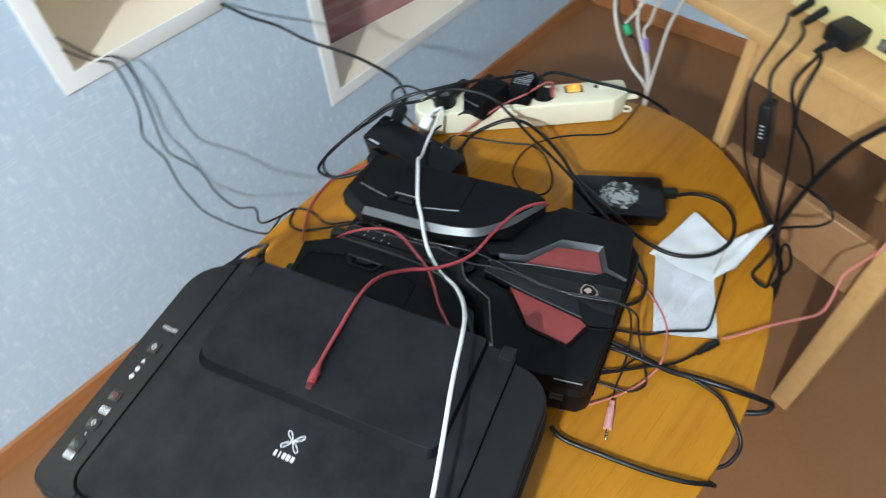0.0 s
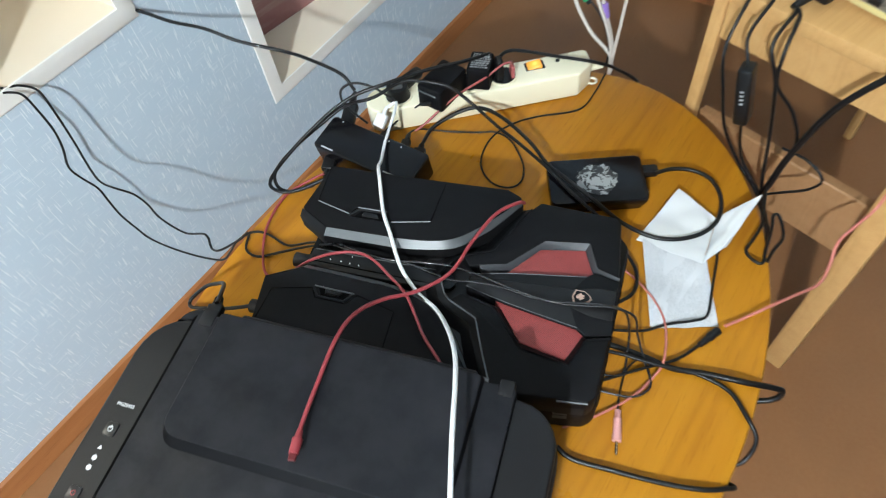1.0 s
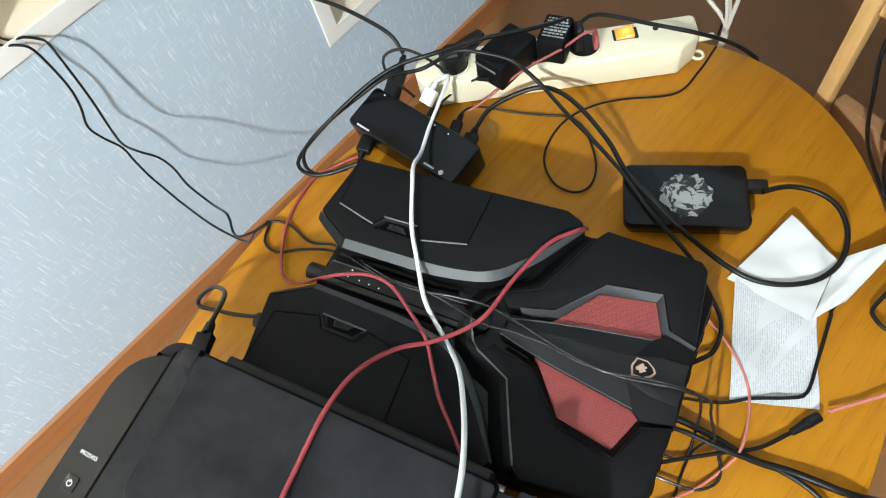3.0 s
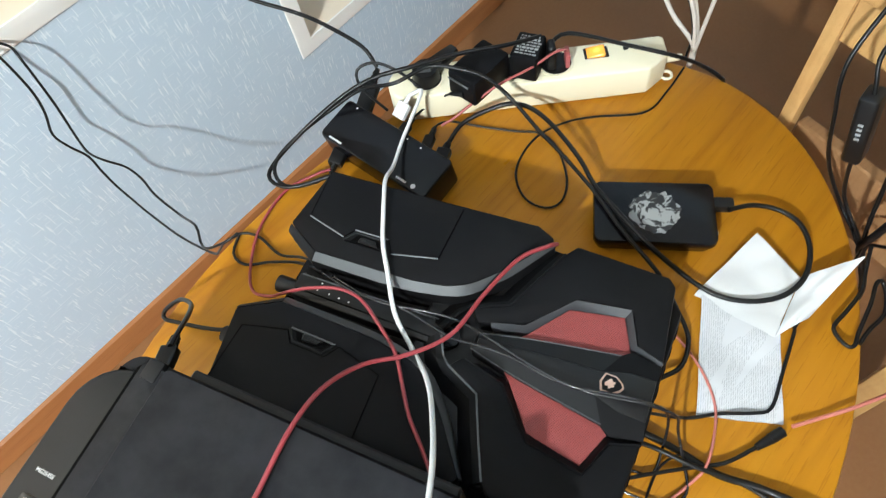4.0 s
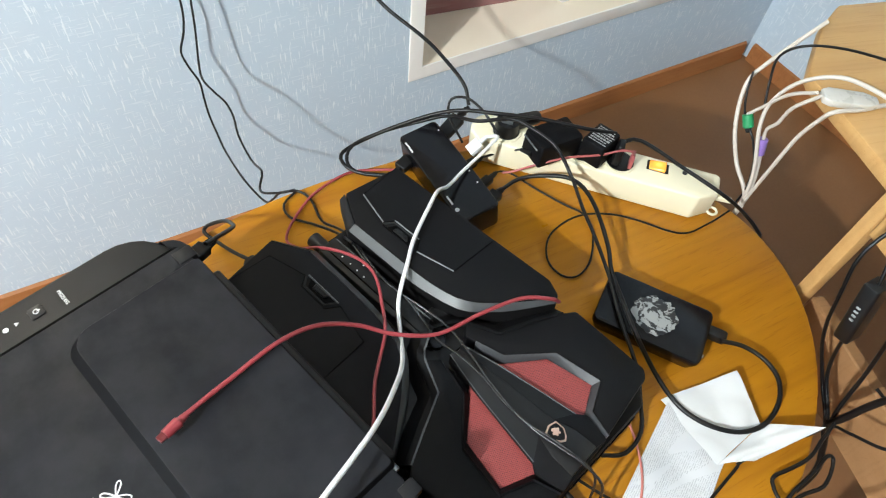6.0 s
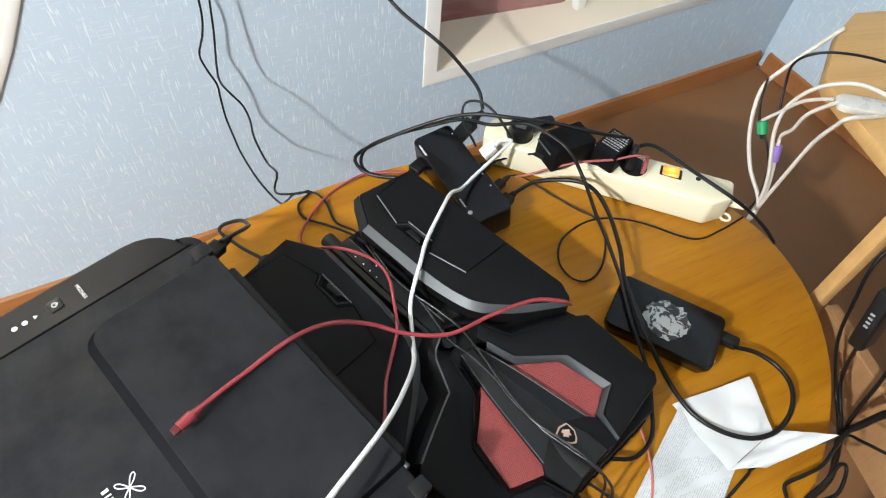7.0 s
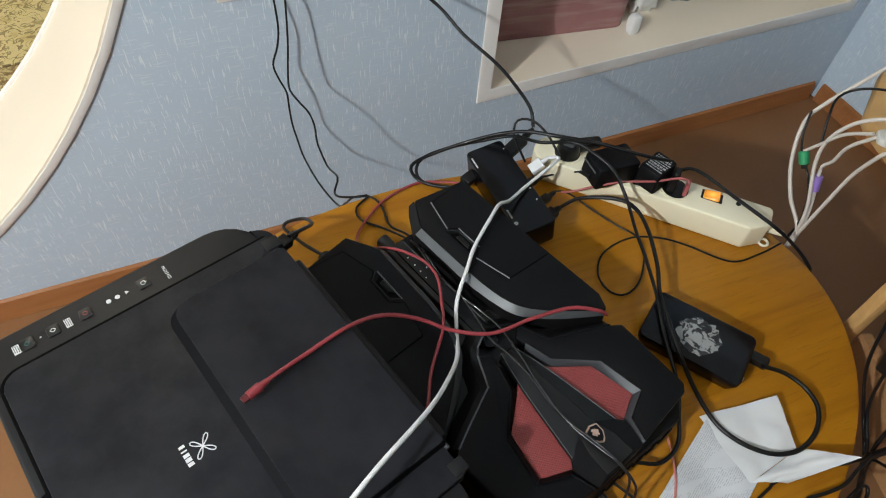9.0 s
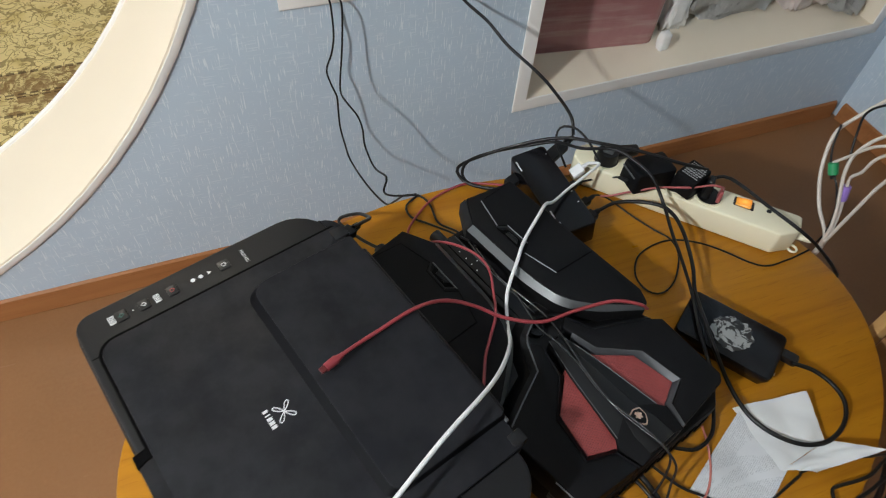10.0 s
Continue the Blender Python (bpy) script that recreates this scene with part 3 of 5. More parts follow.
for px, py, tx, ty in ((0.01, 0.01, 0.018, 0.018), (0.007, 0.3115, 0.009, 0.0095), (0.60, -0.03, 0.010, 0.010), (0.60, 0.214, 0.010, 0.010)):
    part("leg", box(px - tx, px + tx, py - ty, py + ty, 0.0, TOP + 0.18, 0.004, 2), BIRCH, desk)

# ---- printer details ----
def lettering(name, text, size, m, mat, parent, depth=0.0003):
    """Raised letters in the built-in font, as a mesh."""
    cu = bpy.data.curves.new(name, "FONT")
    cu.body, cu.size, cu.extrude, cu.align_x, cu.align_y = text, size, depth, "CENTER", "CENTER"
    cu.resolution_u = 2
    tmp = bpy.data.objects.new(name, cu)
    scene.collection.objects.link(tmp)
    me = bpy.data.meshes.new_from_object(tmp.evaluated_get(bpy.context.evaluated_depsgraph_get()))
    bpy.data.objects.remove(tmp)
    me.name = name
    me.materials.clear()
    me.materials.append(mat)
    ob = new(name, me)
    ob.parent = parent
    ob.matrix_local = m
    return ob


def flat_bar(x, y, w, h, z, bm=None, t=0.0005, turn=0.0):
    own = box(-w / 2, w / 2, -h / 2, h / 2, 0, t)
    own.transform(pose(x, y, z, 0, 0, turn))
    return join(bm, own) if bm else own


BX = -0.187
# model mark in letters that read from the panel's outer side
lettering("model_mark", "MG2545S", 0.0046, pose(BX + 0.001, 0.0585, PZ + 0.0001, 0, 0, 0), PRINT_WHITE, panel)


def button(y, w, h, mat, mark, mark_mat, ring=True):
    b = part("button", prism(rounded(BX - w / 2, BX + w / 2, y - h / 2, y + h / 2, 0.0022), PZ - 0.001, PZ + 0.0011, 0.0005, 2), mat, panel)
    bm = bmesh.new()
    if mark == "power":
        for i in range(14):
            a = radians(60 + 300 * i / 13 + 60)
            flat_bar(BX + 0.0022 * math.cos(a), y + 0.0022 * math.sin(a), 0.0009, 0.0012, PZ + 0.0012, bm, 0.0003, math.degrees(a))
        flat_bar(BX, y + 0.002, 0.0006, 0.003, PZ + 0.0012, bm, 0.0003)
    elif mark == "stop":
        for i in range(12):
            a = radians(360 * i / 12)
            flat_bar(BX + 0.002 * math.cos(a), y + 0.002 * math.sin(a), 0.0006, 0.0011, PZ + 0.0012, bm, 0.0003, math.degrees(a))
    else:
        for u, v in ((1, 0), (0, 1), (-1, 0), (0, -1)):
            flat_bar(BX + 0.0012 * (u + v), y + 0.0012 * (v - u), 0.0006, 0.0036, PZ + 0.0012, bm, 0.0003, -45 if u else 45)
    part("mark", bm, mark_mat, b)


BUTTON_BLACK = plain("button_black", (0.010, 0.010, 0.011), 0.3, vary=0.1)
PRINT_RED = plain("dull_red_print", (0.32, 0.05, 0.05), 0.5, relief=0.0)
PRINT_TEAL = plain("dull_green_print", (0.03, 0.14, 0.12), 0.5, relief=0.0)
button(0.0350, 0.0125, 0.0125, BUTTON_BLACK, "power", PRINT_WHITE)
button(-0.0230, 0.0125, 0.0115, BUTTON_BLACK, "stop", PRINT_RED)
button(-0.0535, 0.0125, 0.0115, BUTTON_BLACK, "diamond", PRINT_WHITE)
button(-0.0770, 0.0135, 0.0125, BUTTON_BLACK, "diamond", PRINT_TEAL)
for name, y, w, h in (("warning_light", 0.0175, 0.0052, 0.0048), ("ink_light", 0.0084, 0.0052, 0.0052), ("ink_light", -0.0004, 0.0052, 0.0052), ("indicator", -0.0650, 0.0016, 0.0016)):
    outline = [(BX + w * 0.5 * math.cos(radians(a + 90)), y + h * 0.5 * math.sin(radians(a + 90))) for a in (range(0, 360, 120) if name == "warning_light" else range(0, 360, 60))]
    part(name, prism(outline, PZ - 0.0005, PZ + 0.0005), PRINT_WHITE, panel)
for y in (-0.0395, -0.0868):
    tag = part("function_label", box(BX - 0.0052, BX + 0.0052, y - 0.0030, y + 0.0030, PZ - 0.0005, PZ + 0.0004), PRINT_WHITE, panel, "small white label with grey lines")
    bm = bmesh.new()
    for k in (-0.0018, 0.0, 0.0018):
        for u in (-0.0034, -0.0011, 0.0009, 0.0031):
            flat_bar(BX + u + 0.3 * k, y + k, 0.0016, 0.0008, PZ + 0.0005, bm, 0.0003)
    part("print_line", bm, LABEL_INK, tag)

# emblem on the lid: two crossed looped ribbons and five bars under them
LZ = PL + 0.0002
bm = bmesh.new()
for k in (-1, 1):
    loop = []
    for i in range(41):
        a = 2 * math.pi * i / 40
        u, v = 0.0115 * math.cos(a), 0.0017 * math.sin(2 * a)
        c, w = math.cos(radians(42 * k)), math.sin(radians(42 * k))
        loop.append((0.001 + u * c - v * w, 0.0035 + u * w + v * c, LZ))
    tube(loop, 0.00055, 5, bm, step=0.01, flat=0.6, caps=False)
for i, w in enumerate((0.0026, 0.0012, 0.0032, 0.0036, 0.0032)):
    flat_bar(-0.0085 + 0.0045 * i, -0.0112, w, 0.0052, LZ - 0.0001, bm, 0.0004)
part("emblem", bm, PRINT_WHITE, lid, "silver-white printed emblem")

# hinges, rear lobe, cover line and side seams
part("rear_lobe", prism(rounded(-0.186, -0.128, PY1 - 0.03, PY1 + 0.010, 0.022), 0.10, PZ - 0.004, 0.006, 3), PRINTER_BLACK, printer)
for x, w, d in ((-0.153, 0.008, 0.009), (0.150, 0.007, 0.006)):
    part("hinge_cap", box(x - w, x + w, PY1 - d, PY1 + 0.010, PZ - 0.006, PZ + 0.0035, 0.002, 2), PRINTER_PANEL, printer)
part("hinge_pin", cylinder(0.0028, -0.003, 0.003, 12, m=pose(0.129, PY1 + 0.006, PZ - 0.001, 0, 90, 0)), GUN_GREY, printer)
for x, y in ((-0.137, 0.0045), (-0.118, 0.0065), (-0.098, 0.0050)):
    part("lid_tab", box(x - 0.0085, x + 0.0085, PY1 - 0.004, PY1 + y, PZ - 0.010, PZ + 0.0012, 0.0015, 2), PRINTER_BLACK, lid)
part("rear_tray", prism(rounded(-0.125, 0.120, PY1 + 0.004, PY1 + 0.016, 0.003), 0.09, PZ - 0.006, 0.002, 1), PRINTER_PANEL, printer)
part("output_slot", box(-0.12, 0.15, PY0 + 0.0075, PY0 + 0.012, 0.03, 0.075, 0.002, 1), BLACK_PLASTIC, printer)
part("foot", prism(rounded(-0.17, 0.17, -0.09, 0.13, 0.02), 0.0, 0.0045), BLACK_PLASTIC, printer)

# ---- backpack computer ----
def mesh_red():
    m, nt, b = material("red_speaker_mesh")
    v = coords(nt, (1, 1, 1), (0, 0, 30))
    vor = node(nt, "TexVoronoi", feature="F1")
    vor.inputs["Scale"].default_value = 600.0
    vor.inputs["Randomness"].default_value = 0.08
    nt.links.new(v, vor.inputs["Vector"])
    hole = ramp(nt, vor.outputs["Distance"], [(0.28, (1, 1, 1)), (0.40, (0, 0, 0))])
    broad = noise_tex(nt, coords(nt), 40.0, 3.0)
    base = mix(nt, broad, (0.230, 0.036, 0.035), (0.280, 0.049, 0.046))
    nt.links.new(mix(nt, hole, base, (0.050, 0.007, 0.008)), b.inputs["Base Color"])
    b.inputs["Roughness"].default_value = 0.5
    bump(nt, b, maths(nt, "SUBTRACT", 1.0, hole), 0.5, 0.0006)
    return m


RED_MESH = mesh_red()
COPPER = plain("copper_badge_rim", (0.62, 0.42, 0.34), 0.3, 0.6, vary=0.1)


def ribbon(a, b, za, zb, depth=0.006):
    """A sloping trim band between two lines, closed below."""
    bm = bmesh.new()
    rows = []
    for (x0, y0), (x1, y1) in zip(a, b):
        rows.append([bm.verts.new((x0, y0, za)), bm.verts.new((x1, y1, zb)), bm.verts.new((x1, y1, zb - depth)), bm.verts.new((x0, y0, zb - depth))])
    for r, s in zip(rows, rows[1:]):
        for i in range(4):
            bm.faces.new((r[i], r[(i + 1) % 4], s[(i + 1) % 4], s[i]))
    bm.faces.new(rows[0])
    bm.faces.new(rows[-1][::-1])
    bmesh.ops.recalc_face_normals(bm, faces=bm.faces)
    return bm


def sides(path, k):
    """The path moved sideways by k."""
    p = [Vector(q) for q in path]
    out = []
    for i, q in enumerate(p):
        d = (p[min(i + 1, len(p) - 1)] - p[max(i - 1, 0)]).normalized()
        out.append((q.x - d.y * k, q.y + d.x * k))
    return out


def fine(path, step=0.006):
    return [(v.x, v.y) for v in smooth_path([(x, y, 0) for x, y in path], step)]


def even(path, n):
    """The smooth line through the path, at n + 1 even steps."""
    p = [Vector(q) for q in fine(path, 0.002)]
    far = [0.0]
    for u, v in zip(p, p[1:]):
        far.append(far[-1] + (v - u).length)
    out, j = [], 0
    for i in range(n + 1):
        want = far[-1] * i / n
        while j < len(p) - 2 and far[j + 1] < want:
            j += 1
        q = p[j].lerp(p[j + 1], (want - far[j]) / max(1e-9, far[j + 1] - far[j]))
        out.append((q.x, q.y))
    return out


BATTERY_TOP = 0.0930
DECK = 0.0840
for name, s in (("upper", 1), ("lower", -1)):
    f = lambda pts: [(x - (0.0045 if s < 0 else 0), s * y - (0.001 if s < 0 else 0)) for x, y in pts]
    g = lambda pts: [(x, s * y) for x, y in pts]
    top_in = even([(0.0073, 0.0290), (0.060, 0.0305), (0.110, 0.0325), (0.1457, 0.0385), (0.1655, 0.0480), (0.1787, 0.0595), (0.196, 0.0785), (0.2255, 0.1165)], 36)
    top_low = even([(0.0050, 0.0215), (0.060, 0.0225), (0.1035, 0.0240), (0.1423, 0.0305), (0.1634, 0.0378), (0.1790, 0.0510), (0.2005, 0.0755), (0.2268, 0.1160)], 36)
    battery = part("battery", prism(f([(-0.0216, 0.1225), (-0.0331, 0.0510)] + top_in[::2] + [(0.2235, 0.1210), (0.206, 0.1290), (0.115, 0.1255)]), 0.0535, BATTERY_TOP, 0.0022, 2), MATT_BLACK, pc, "matt black battery pack")
    part("side_trim", ribbon(f(top_in), f(top_low), BATTERY_TOP - 0.0006, BATTERY_TOP - 0.0085, 0.004), GUN_GREY, battery, "gunmetal trim band")
    part("side_wall", ribbon(f(top_low), f([(x + 0.001, y - 0.001) for x, y in top_low]), BATTERY_TOP - 0.0088, 0.056, 0.003), BLACK_PLASTIC, battery)
    part("corner_trim", ribbon(f([(-0.0331, 0.0500), (0.0065, 0.0288)]), f([(-0.0365, 0.0445), (0.0040, 0.0215)]), BATTERY_TOP - 0.0012, BATTERY_TOP - 0.010, 0.020), TRIM_DARK, battery)
    line = [(-0.0172, 0.0643), (0.0276, 0.0531), (0.0353, 0.0643), (0.0723, 0.0650), (0.0817, 0.0515), (0.1271, 0.0621)]
    ends = [(-0.0212, 0.1200), (0.1296, 0.1225)]
    cover = part("cover", prism(f([ends[0]] + line + [ends[1]]), BATTERY_TOP - 0.001, BATTERY_TOP + 0.0006, 0.0004, 1), MATT_BLACK, battery)
    # upper cover edges that catch light are drawn as pale lines
    bright = (0, 2, 4) if s > 0 else ()
    chain = [ends[0]] + line + [ends[1]]
    for i, (a, b) in enumerate(zip(chain, chain[1:])):
        u, v = f([a, b])
        lit = i - 1 in bright
        part("edge_line", tube([(*u, BATTERY_TOP + 0.0003), (*v, BATTERY_TOP + 0.0003)], 0.0008 if lit else 0.0007, 5, step=0.02), EDGE_HIGHLIGHT if lit else EDGE_BLACK, cover, "painted highlight on a bevelled edge" if lit else "")
    latch = part("latch", prism(f([(0.0340, 0.0500), (0.0405, 0.0602), (0.0670, 0.0602), (0.0745, 0.0500)]), BATTERY_TOP - 0.001, BATTERY_TOP + 0.0004, 0.0005, 1), EDGE_BLACK, battery, "sunk black release latch")
    rim_line = [(0.0285, 0.0510), (0.0375, 0.0622), (0.0690, 0.0626), (0.0775, 0.0505)]
    for a, b in zip(rim_line, rim_line[1:]):
        u, v = f([a, b])
        part("latch_rim", tube([(*u, BATTERY_TOP + 0.0004), (*v, BATTERY_TOP + 0.0004)], 0.0013, 6, step=0.02, flat=0.5), TRIM_DARK, latch)
    u, v = f([(0.0300, 0.0500), (0.0775, 0.0510)])
    # grey on the lower lip only, a painted highlight on that edge
    part("latch_lip", tube([(*u, BATTERY_TOP + 0.0004), (*v, BATTERY_TOP + 0.0004)], 0.0010, 6, step=0.02), GUN_GREY if s < 0 else EDGE_BLACK, latch)
    part("slider", prism(f([(0.0440, 0.0520), (0.0455, 0.0580), (0.0615, 0.0580), (0.0660, 0.0520)]), BATTERY_TOP + 0.0002, BATTERY_TOP + 0.0022, 0.0006, 1), BLACK_PLASTIC, latch)
    for i in range(6):
        x, y = f([(0.0475 + 0.0026 * i, 0.0552)])[0]
        part("ridge", box(x - 0.0005, x + 0.0005, y - 0.0022, y + 0.0022, BATTERY_TOP + 0.0020, BATTERY_TOP + 0.0027), TRIM_DARK, latch)
    # shoulder with a sunk red grille between sloping gunmetal frames
    frame_out = [(0.1965, 0.0210), (0.2267, 0.0290), (0.2627, 0.0690), (0.3122, 0.0762), (0.3252, 0.0447), (0.3500, 0.0368)]
    frame_in = [(0.2005, 0.0165), (0.2310, 0.0245), (0.2590, 0.0605), (0.3085, 0.0700), (0.3215, 0.0395), (0.3480, 0.0318)]
    edge_out = [(0.1560, 0.0020), (0.1665, 0.0225), (0.1745, 0.0300), (0.2080, 0.0455), (0.2250, 0.0840), (0.2385, 0.1125)]
    rim = [(0.2470, 0.1245), (0.3360, 0.1205), (0.3430, 0.1130)] if s > 0 else [(0.2470, 0.1225), (0.3385, 0.1110), (0.3450, 0.1040)]
    part("shoulder", prism(g(edge_out[2:] + rim + frame_out[::-1] + [(0.185, 0.0175)]), 0.046, DECK, 0.0028, 2), MATT_BLACK, pc)
    # same trim on both sides; the lower is black to paint its shade
    part("frame_trim", ribbon(g(frame_out), g(frame_in), DECK + 0.0012, DECK - 0.0060, 0.004), FRAME_GREY if s > 0 else MATT_BLACK, pc, "dark grey frame strip" if s > 0 else "")
    part("frame_edge", ribbon(g(sides(frame_out, 0.0016)), g(frame_out), DECK - 0.001, DECK + 0.0013, 0.003), MATT_BLACK, pc)
    part("edge_trim", ribbon(g(edge_out), g(sides(edge_out, 0.0070)), DECK - 0.0005, DECK - 0.0075, 0.004), TRIM_DARK, pc, "dark gunmetal edge strip")
    # lit grey below and shaded black above, put into the colour
    part("edge_bevel", ribbon(g(sides(edge_out, -0.0012)), g(sides(edge_out, 0.0006)), DECK + 0.0001, DECK + 0.0001, 0.002), GUN_GREY if s < 0 else MATT_BLACK, pc)
    part("flank", ribbon(g(sides(edge_out, 0.0070)), g(sides(edge_out, 0.0215)), DECK - 0.0080, 0.0640, 0.012), MATT_BLACK, pc)
    part("grille", prism(g([(0.2210, 0.0142)] + frame_in[1:5] + [(0.3300, 0.0300)]), 0.0500, DECK - 0.0052, 0.0006, 1), RED_MESH, pc, "dull red mesh grille")

spine_line = [(0.188, 0.0085), (0.235, 0.0195), (0.3150, 0.0328), (0.3235, 0.0395), (0.3510, 0.0340)]
ridge_line = [(0.192, 0.0030), (0.250, 0.0078), (0.3035, 0.0112), (0.3250, 0.0180), (0.3485, 0.0190)]
part("spine", prism(spine_line + [(x, -y) for x, y in spine_line[::-1]], 0.046, DECK - 0.0010, 0.0012, 1), MATT_BLACK, pc, "satin black centre spine")
part("spine_ridge", prism(ridge_line + [(x, -y) for x, y in ridge_line[::-1]], DECK - 0.004, DECK + 0.0032, 0.0010, 2), BLACK_PLASTIC, pc)
for s in (1, -1):
    low, high = [(x, s * (y - 0.0006)) for x, y in spine_line], [(x, s * y) for x, y in ridge_line]
    part("spine_facet", ribbon(low[:3], high[:3], DECK - 0.0008, DECK + 0.0031, 0.004), TRIM_DARK, pc, "dark gunmetal facet")
    part("end_facet", ribbon(low[2:], high[2:], DECK - 0.0009, DECK + 0.0030, 0.004), MATT_BLACK, pc)
    part("spine_edge", tube([(x, y, DECK - 0.0006) for x, y in low[:3]], 0.0006, 5, step=0.02), GUN_GREY, pc)
part("inner_deck", prism([(0.13, -0.11), (0.24, -0.118), (0.24, 0.118), (0.13, 0.11)], 0.046, 0.066, 0.003, 1), BLACK_PLASTIC, pc)
part("channel_bar", prism([(-0.008, -0.014), (0.165, -0.0135), (0.175, 0.0), (0.165, 0.0125), (-0.008, 0.0125)], 0.050, 0.070, 0.003, 2), BLACK_PLASTIC, pc)
for x, y in ((0.0202, 0.0072), (0.0187, -0.0007), (0.0323, -0.0009), (0.0436, 0.0081), (0.0437, -0.0014), (0.0550, -0.0019)):
    part("status_light", cylinder(0.0009, 0.0698, 0.0706, 8, m=pose(x, y, 0)), PRINT_WHITE, pc)
part("bar_edge", tube([(-0.004, 0.0105, 0.0700), (0.150, 0.0125, 0.0700)], 0.0008, 5, step=0.03), GUN_GREY, pc)
part("bar_groove", tube([(-0.004, -0.0060, 0.0701), (0.158, -0.0065, 0.0701)], 0.0008, 5, step=0.03), EDGE_BLACK, pc)
part("dial", cylinder(0.010, 0.066, 0.0722, 24, m=pose(0.163, -0.001, 0)), GLOSS_BLACK, pc)
part("knob", cylinder(0.009, -0.012, 0.010, 18, m=pose(-0.016, -0.004, 0.060, 0, 90, 0)), BLACK_PLASTIC, pc, "round black end knob")
part("end_socket", cylinder(0.0085, -0.010, 0.030, 16, m=pose(-0.052, -0.070, 0.046, 0, 90, 0)), BLACK_PLASTIC, pc)
shield = [(0.0, 0.0105), (0.0085, 0.0078), (0.0085, -0.002), (0.004, -0.0085), (0.0, -0.0110), (-0.004, -0.0085), (-0.0085, -0.002), (-0.0085, 0.0078)]
badge = part("badge", prism([(0.3140 - y, x + 0.0025) for x, y in shield], 0.0868, 0.0884, 0.0004, 1), COPPER, pc, "copper-rimmed shield badge")
part("badge_field", prism([(0.3140 - y * 0.82, x * 0.82 + 0.0025) for x, y in shield], 0.0878, 0.0888), GLOSS_BLACK, badge)
part("badge_figure", prism([(0.3125 + 0.0046 * math.cos(radians(a)) * (1.0 if a % 80 else 0.6), 0.0025 + 0.0044 * math.sin(radians(a)) * (1.0 if a % 60 else 0.55)) for a in range(0, 360, 20)], 0.0882, 0.0892), COPPER, badge)
# the highlight on the deck's side edge, drawn as a pale line
part("side_edge_line", tube([(0.3080, -0.1156, 0.0812), (0.3385, -0.1117, 0.0812)], 0.0009, 6, step=0.02), EDGE_HIGHLIGHT, pc, "painted highlight on a moulded edge")
side = part("port_panel", ribbon([(0.3080, -0.1158), (0.3360, -0.1118)], [(0.3080, -0.1162), (0.3360, -0.1122)], 0.066, 0.054, 0.004), TRIM_DARK, pc, "gunmetal port panel")
for z in (0.047, 0.037):
    part("port", ribbon([(0.3060, -0.1136), (0.3210, -0.1115)], [(0.3060, -0.1142), (0.3210, -0.1121)], z, z - 0.004, 0.003), GUN_GREY, side)
for i in range(9):
    part("vent_slat", box(0.3488 + 0.00083 * i, 0.3512 + 0.00083 * i, -0.085 + 0.021 * i, -0.073 + 0.021 * i, 0.012, 0.042, 0.001, 1), EDGE_BLACK, pc)

# ---- link box details ----
for x, y in ((-0.0218, -0.063), (0.0232, 0.0635), (0.0227, -0.018), (0.0217, -0.0395)):
    part("printed_dot", cylinder(0.0011 if y > -0.06 else 0.0030, 0.0423, 0.0428, 14, m=pose(x, y, 0)), PRINT_WHITE, link)
for x, y0, n in ((-0.0225, -0.052, 6), (-0.0250, 0.049, 8)):
    bm = bmesh.new()
    for i in range(n):
        flat_bar(x, y0 + 0.0026 * i, 0.0024, 0.0018, 0.0426, bm, 0.0003)
    part("printed_mark", bm, PRINT_WHITE, link)


def plug_body(name, a, b, w, h, mat, parent=None, label="", taper=0.5):
    """A moulded cable plug from a (the socket) to b (the cable)."""
    a, b = Vector(a), Vector(b)
    n = (b - a).length
    bm = prism(rounded(-w / 2, w / 2, -h / 2, h / 2, min(w, h) * 0.2, 3), 0, n * 0.62, min(w, h) * 0.08, 1)
    cylinder(min(w, h) * 0.42, n * 0.6, n, 12, min(w, h) * 0.26, bm=bm)
    for i in range(3):
        cylinder(min(w, h) * 0.44 - 0.0003 * i, n * (0.68 + 0.1 * i), n * (0.72 + 0.1 * i), 12, bm=bm)
    bm.transform(between(a, b))
    ob = part(name, bm, mat, parent, label)
    return ob


# ---- power adapter emblem ----
EMBLEM, nt_e, b_e = material("worn_grey_emblem")
vE = coords(nt_e)
shape = noise_tex(nt_e, vE, 78.0, 5.0, 0.62, 0.8)
nt_e.links.new(ramp(nt_e, shape, [(0.475, (0.010, 0.010, 0.011)), (0.505, (0.27, 0.28, 0.28))]), b_e.inputs["Base Color"])
b_e.inputs["Roughness"].default_value = 0.4
rim = random.Random(7)
part("emblem", prism([((0.0275 + rim.uniform(-0.0035, 0.0025)) * math.cos(radians(a)) + 0.001, (0.0265 + rim.uniform(-0.0035, 0.0025)) * math.sin(radians(a))) for a in range(0, 360, 8)], 0.0279, 0.0284), EMBLEM, brick, "broken round grey printed emblem", smooth=0)
part("output_plug", box(0.063, 0.086, 0.012, 0.026, 0.008, 0.021, 0.003, 2), BLACK_PLASTIC, brick)
part("power_light", box(0.0645, 0.0658, -0.022, -0.018, 0.016, 0.020), PRINT_WHITE, brick)

# ---- power strip details ----
def socket(x):
    s = part("socket", cylinder(0.0215, 0.0432, 0.0446, 32), IVORY, strip)
    s.matrix_local = pose(x, 0, 0)
    part("recess", cylinder(0.0185, 0.0444, 0.0450, 32), BLACK_PLASTIC, s, "dark socket recess")
    return s


for x in (-0.119, -0.063, -0.012, 0.040):
    socket(x)
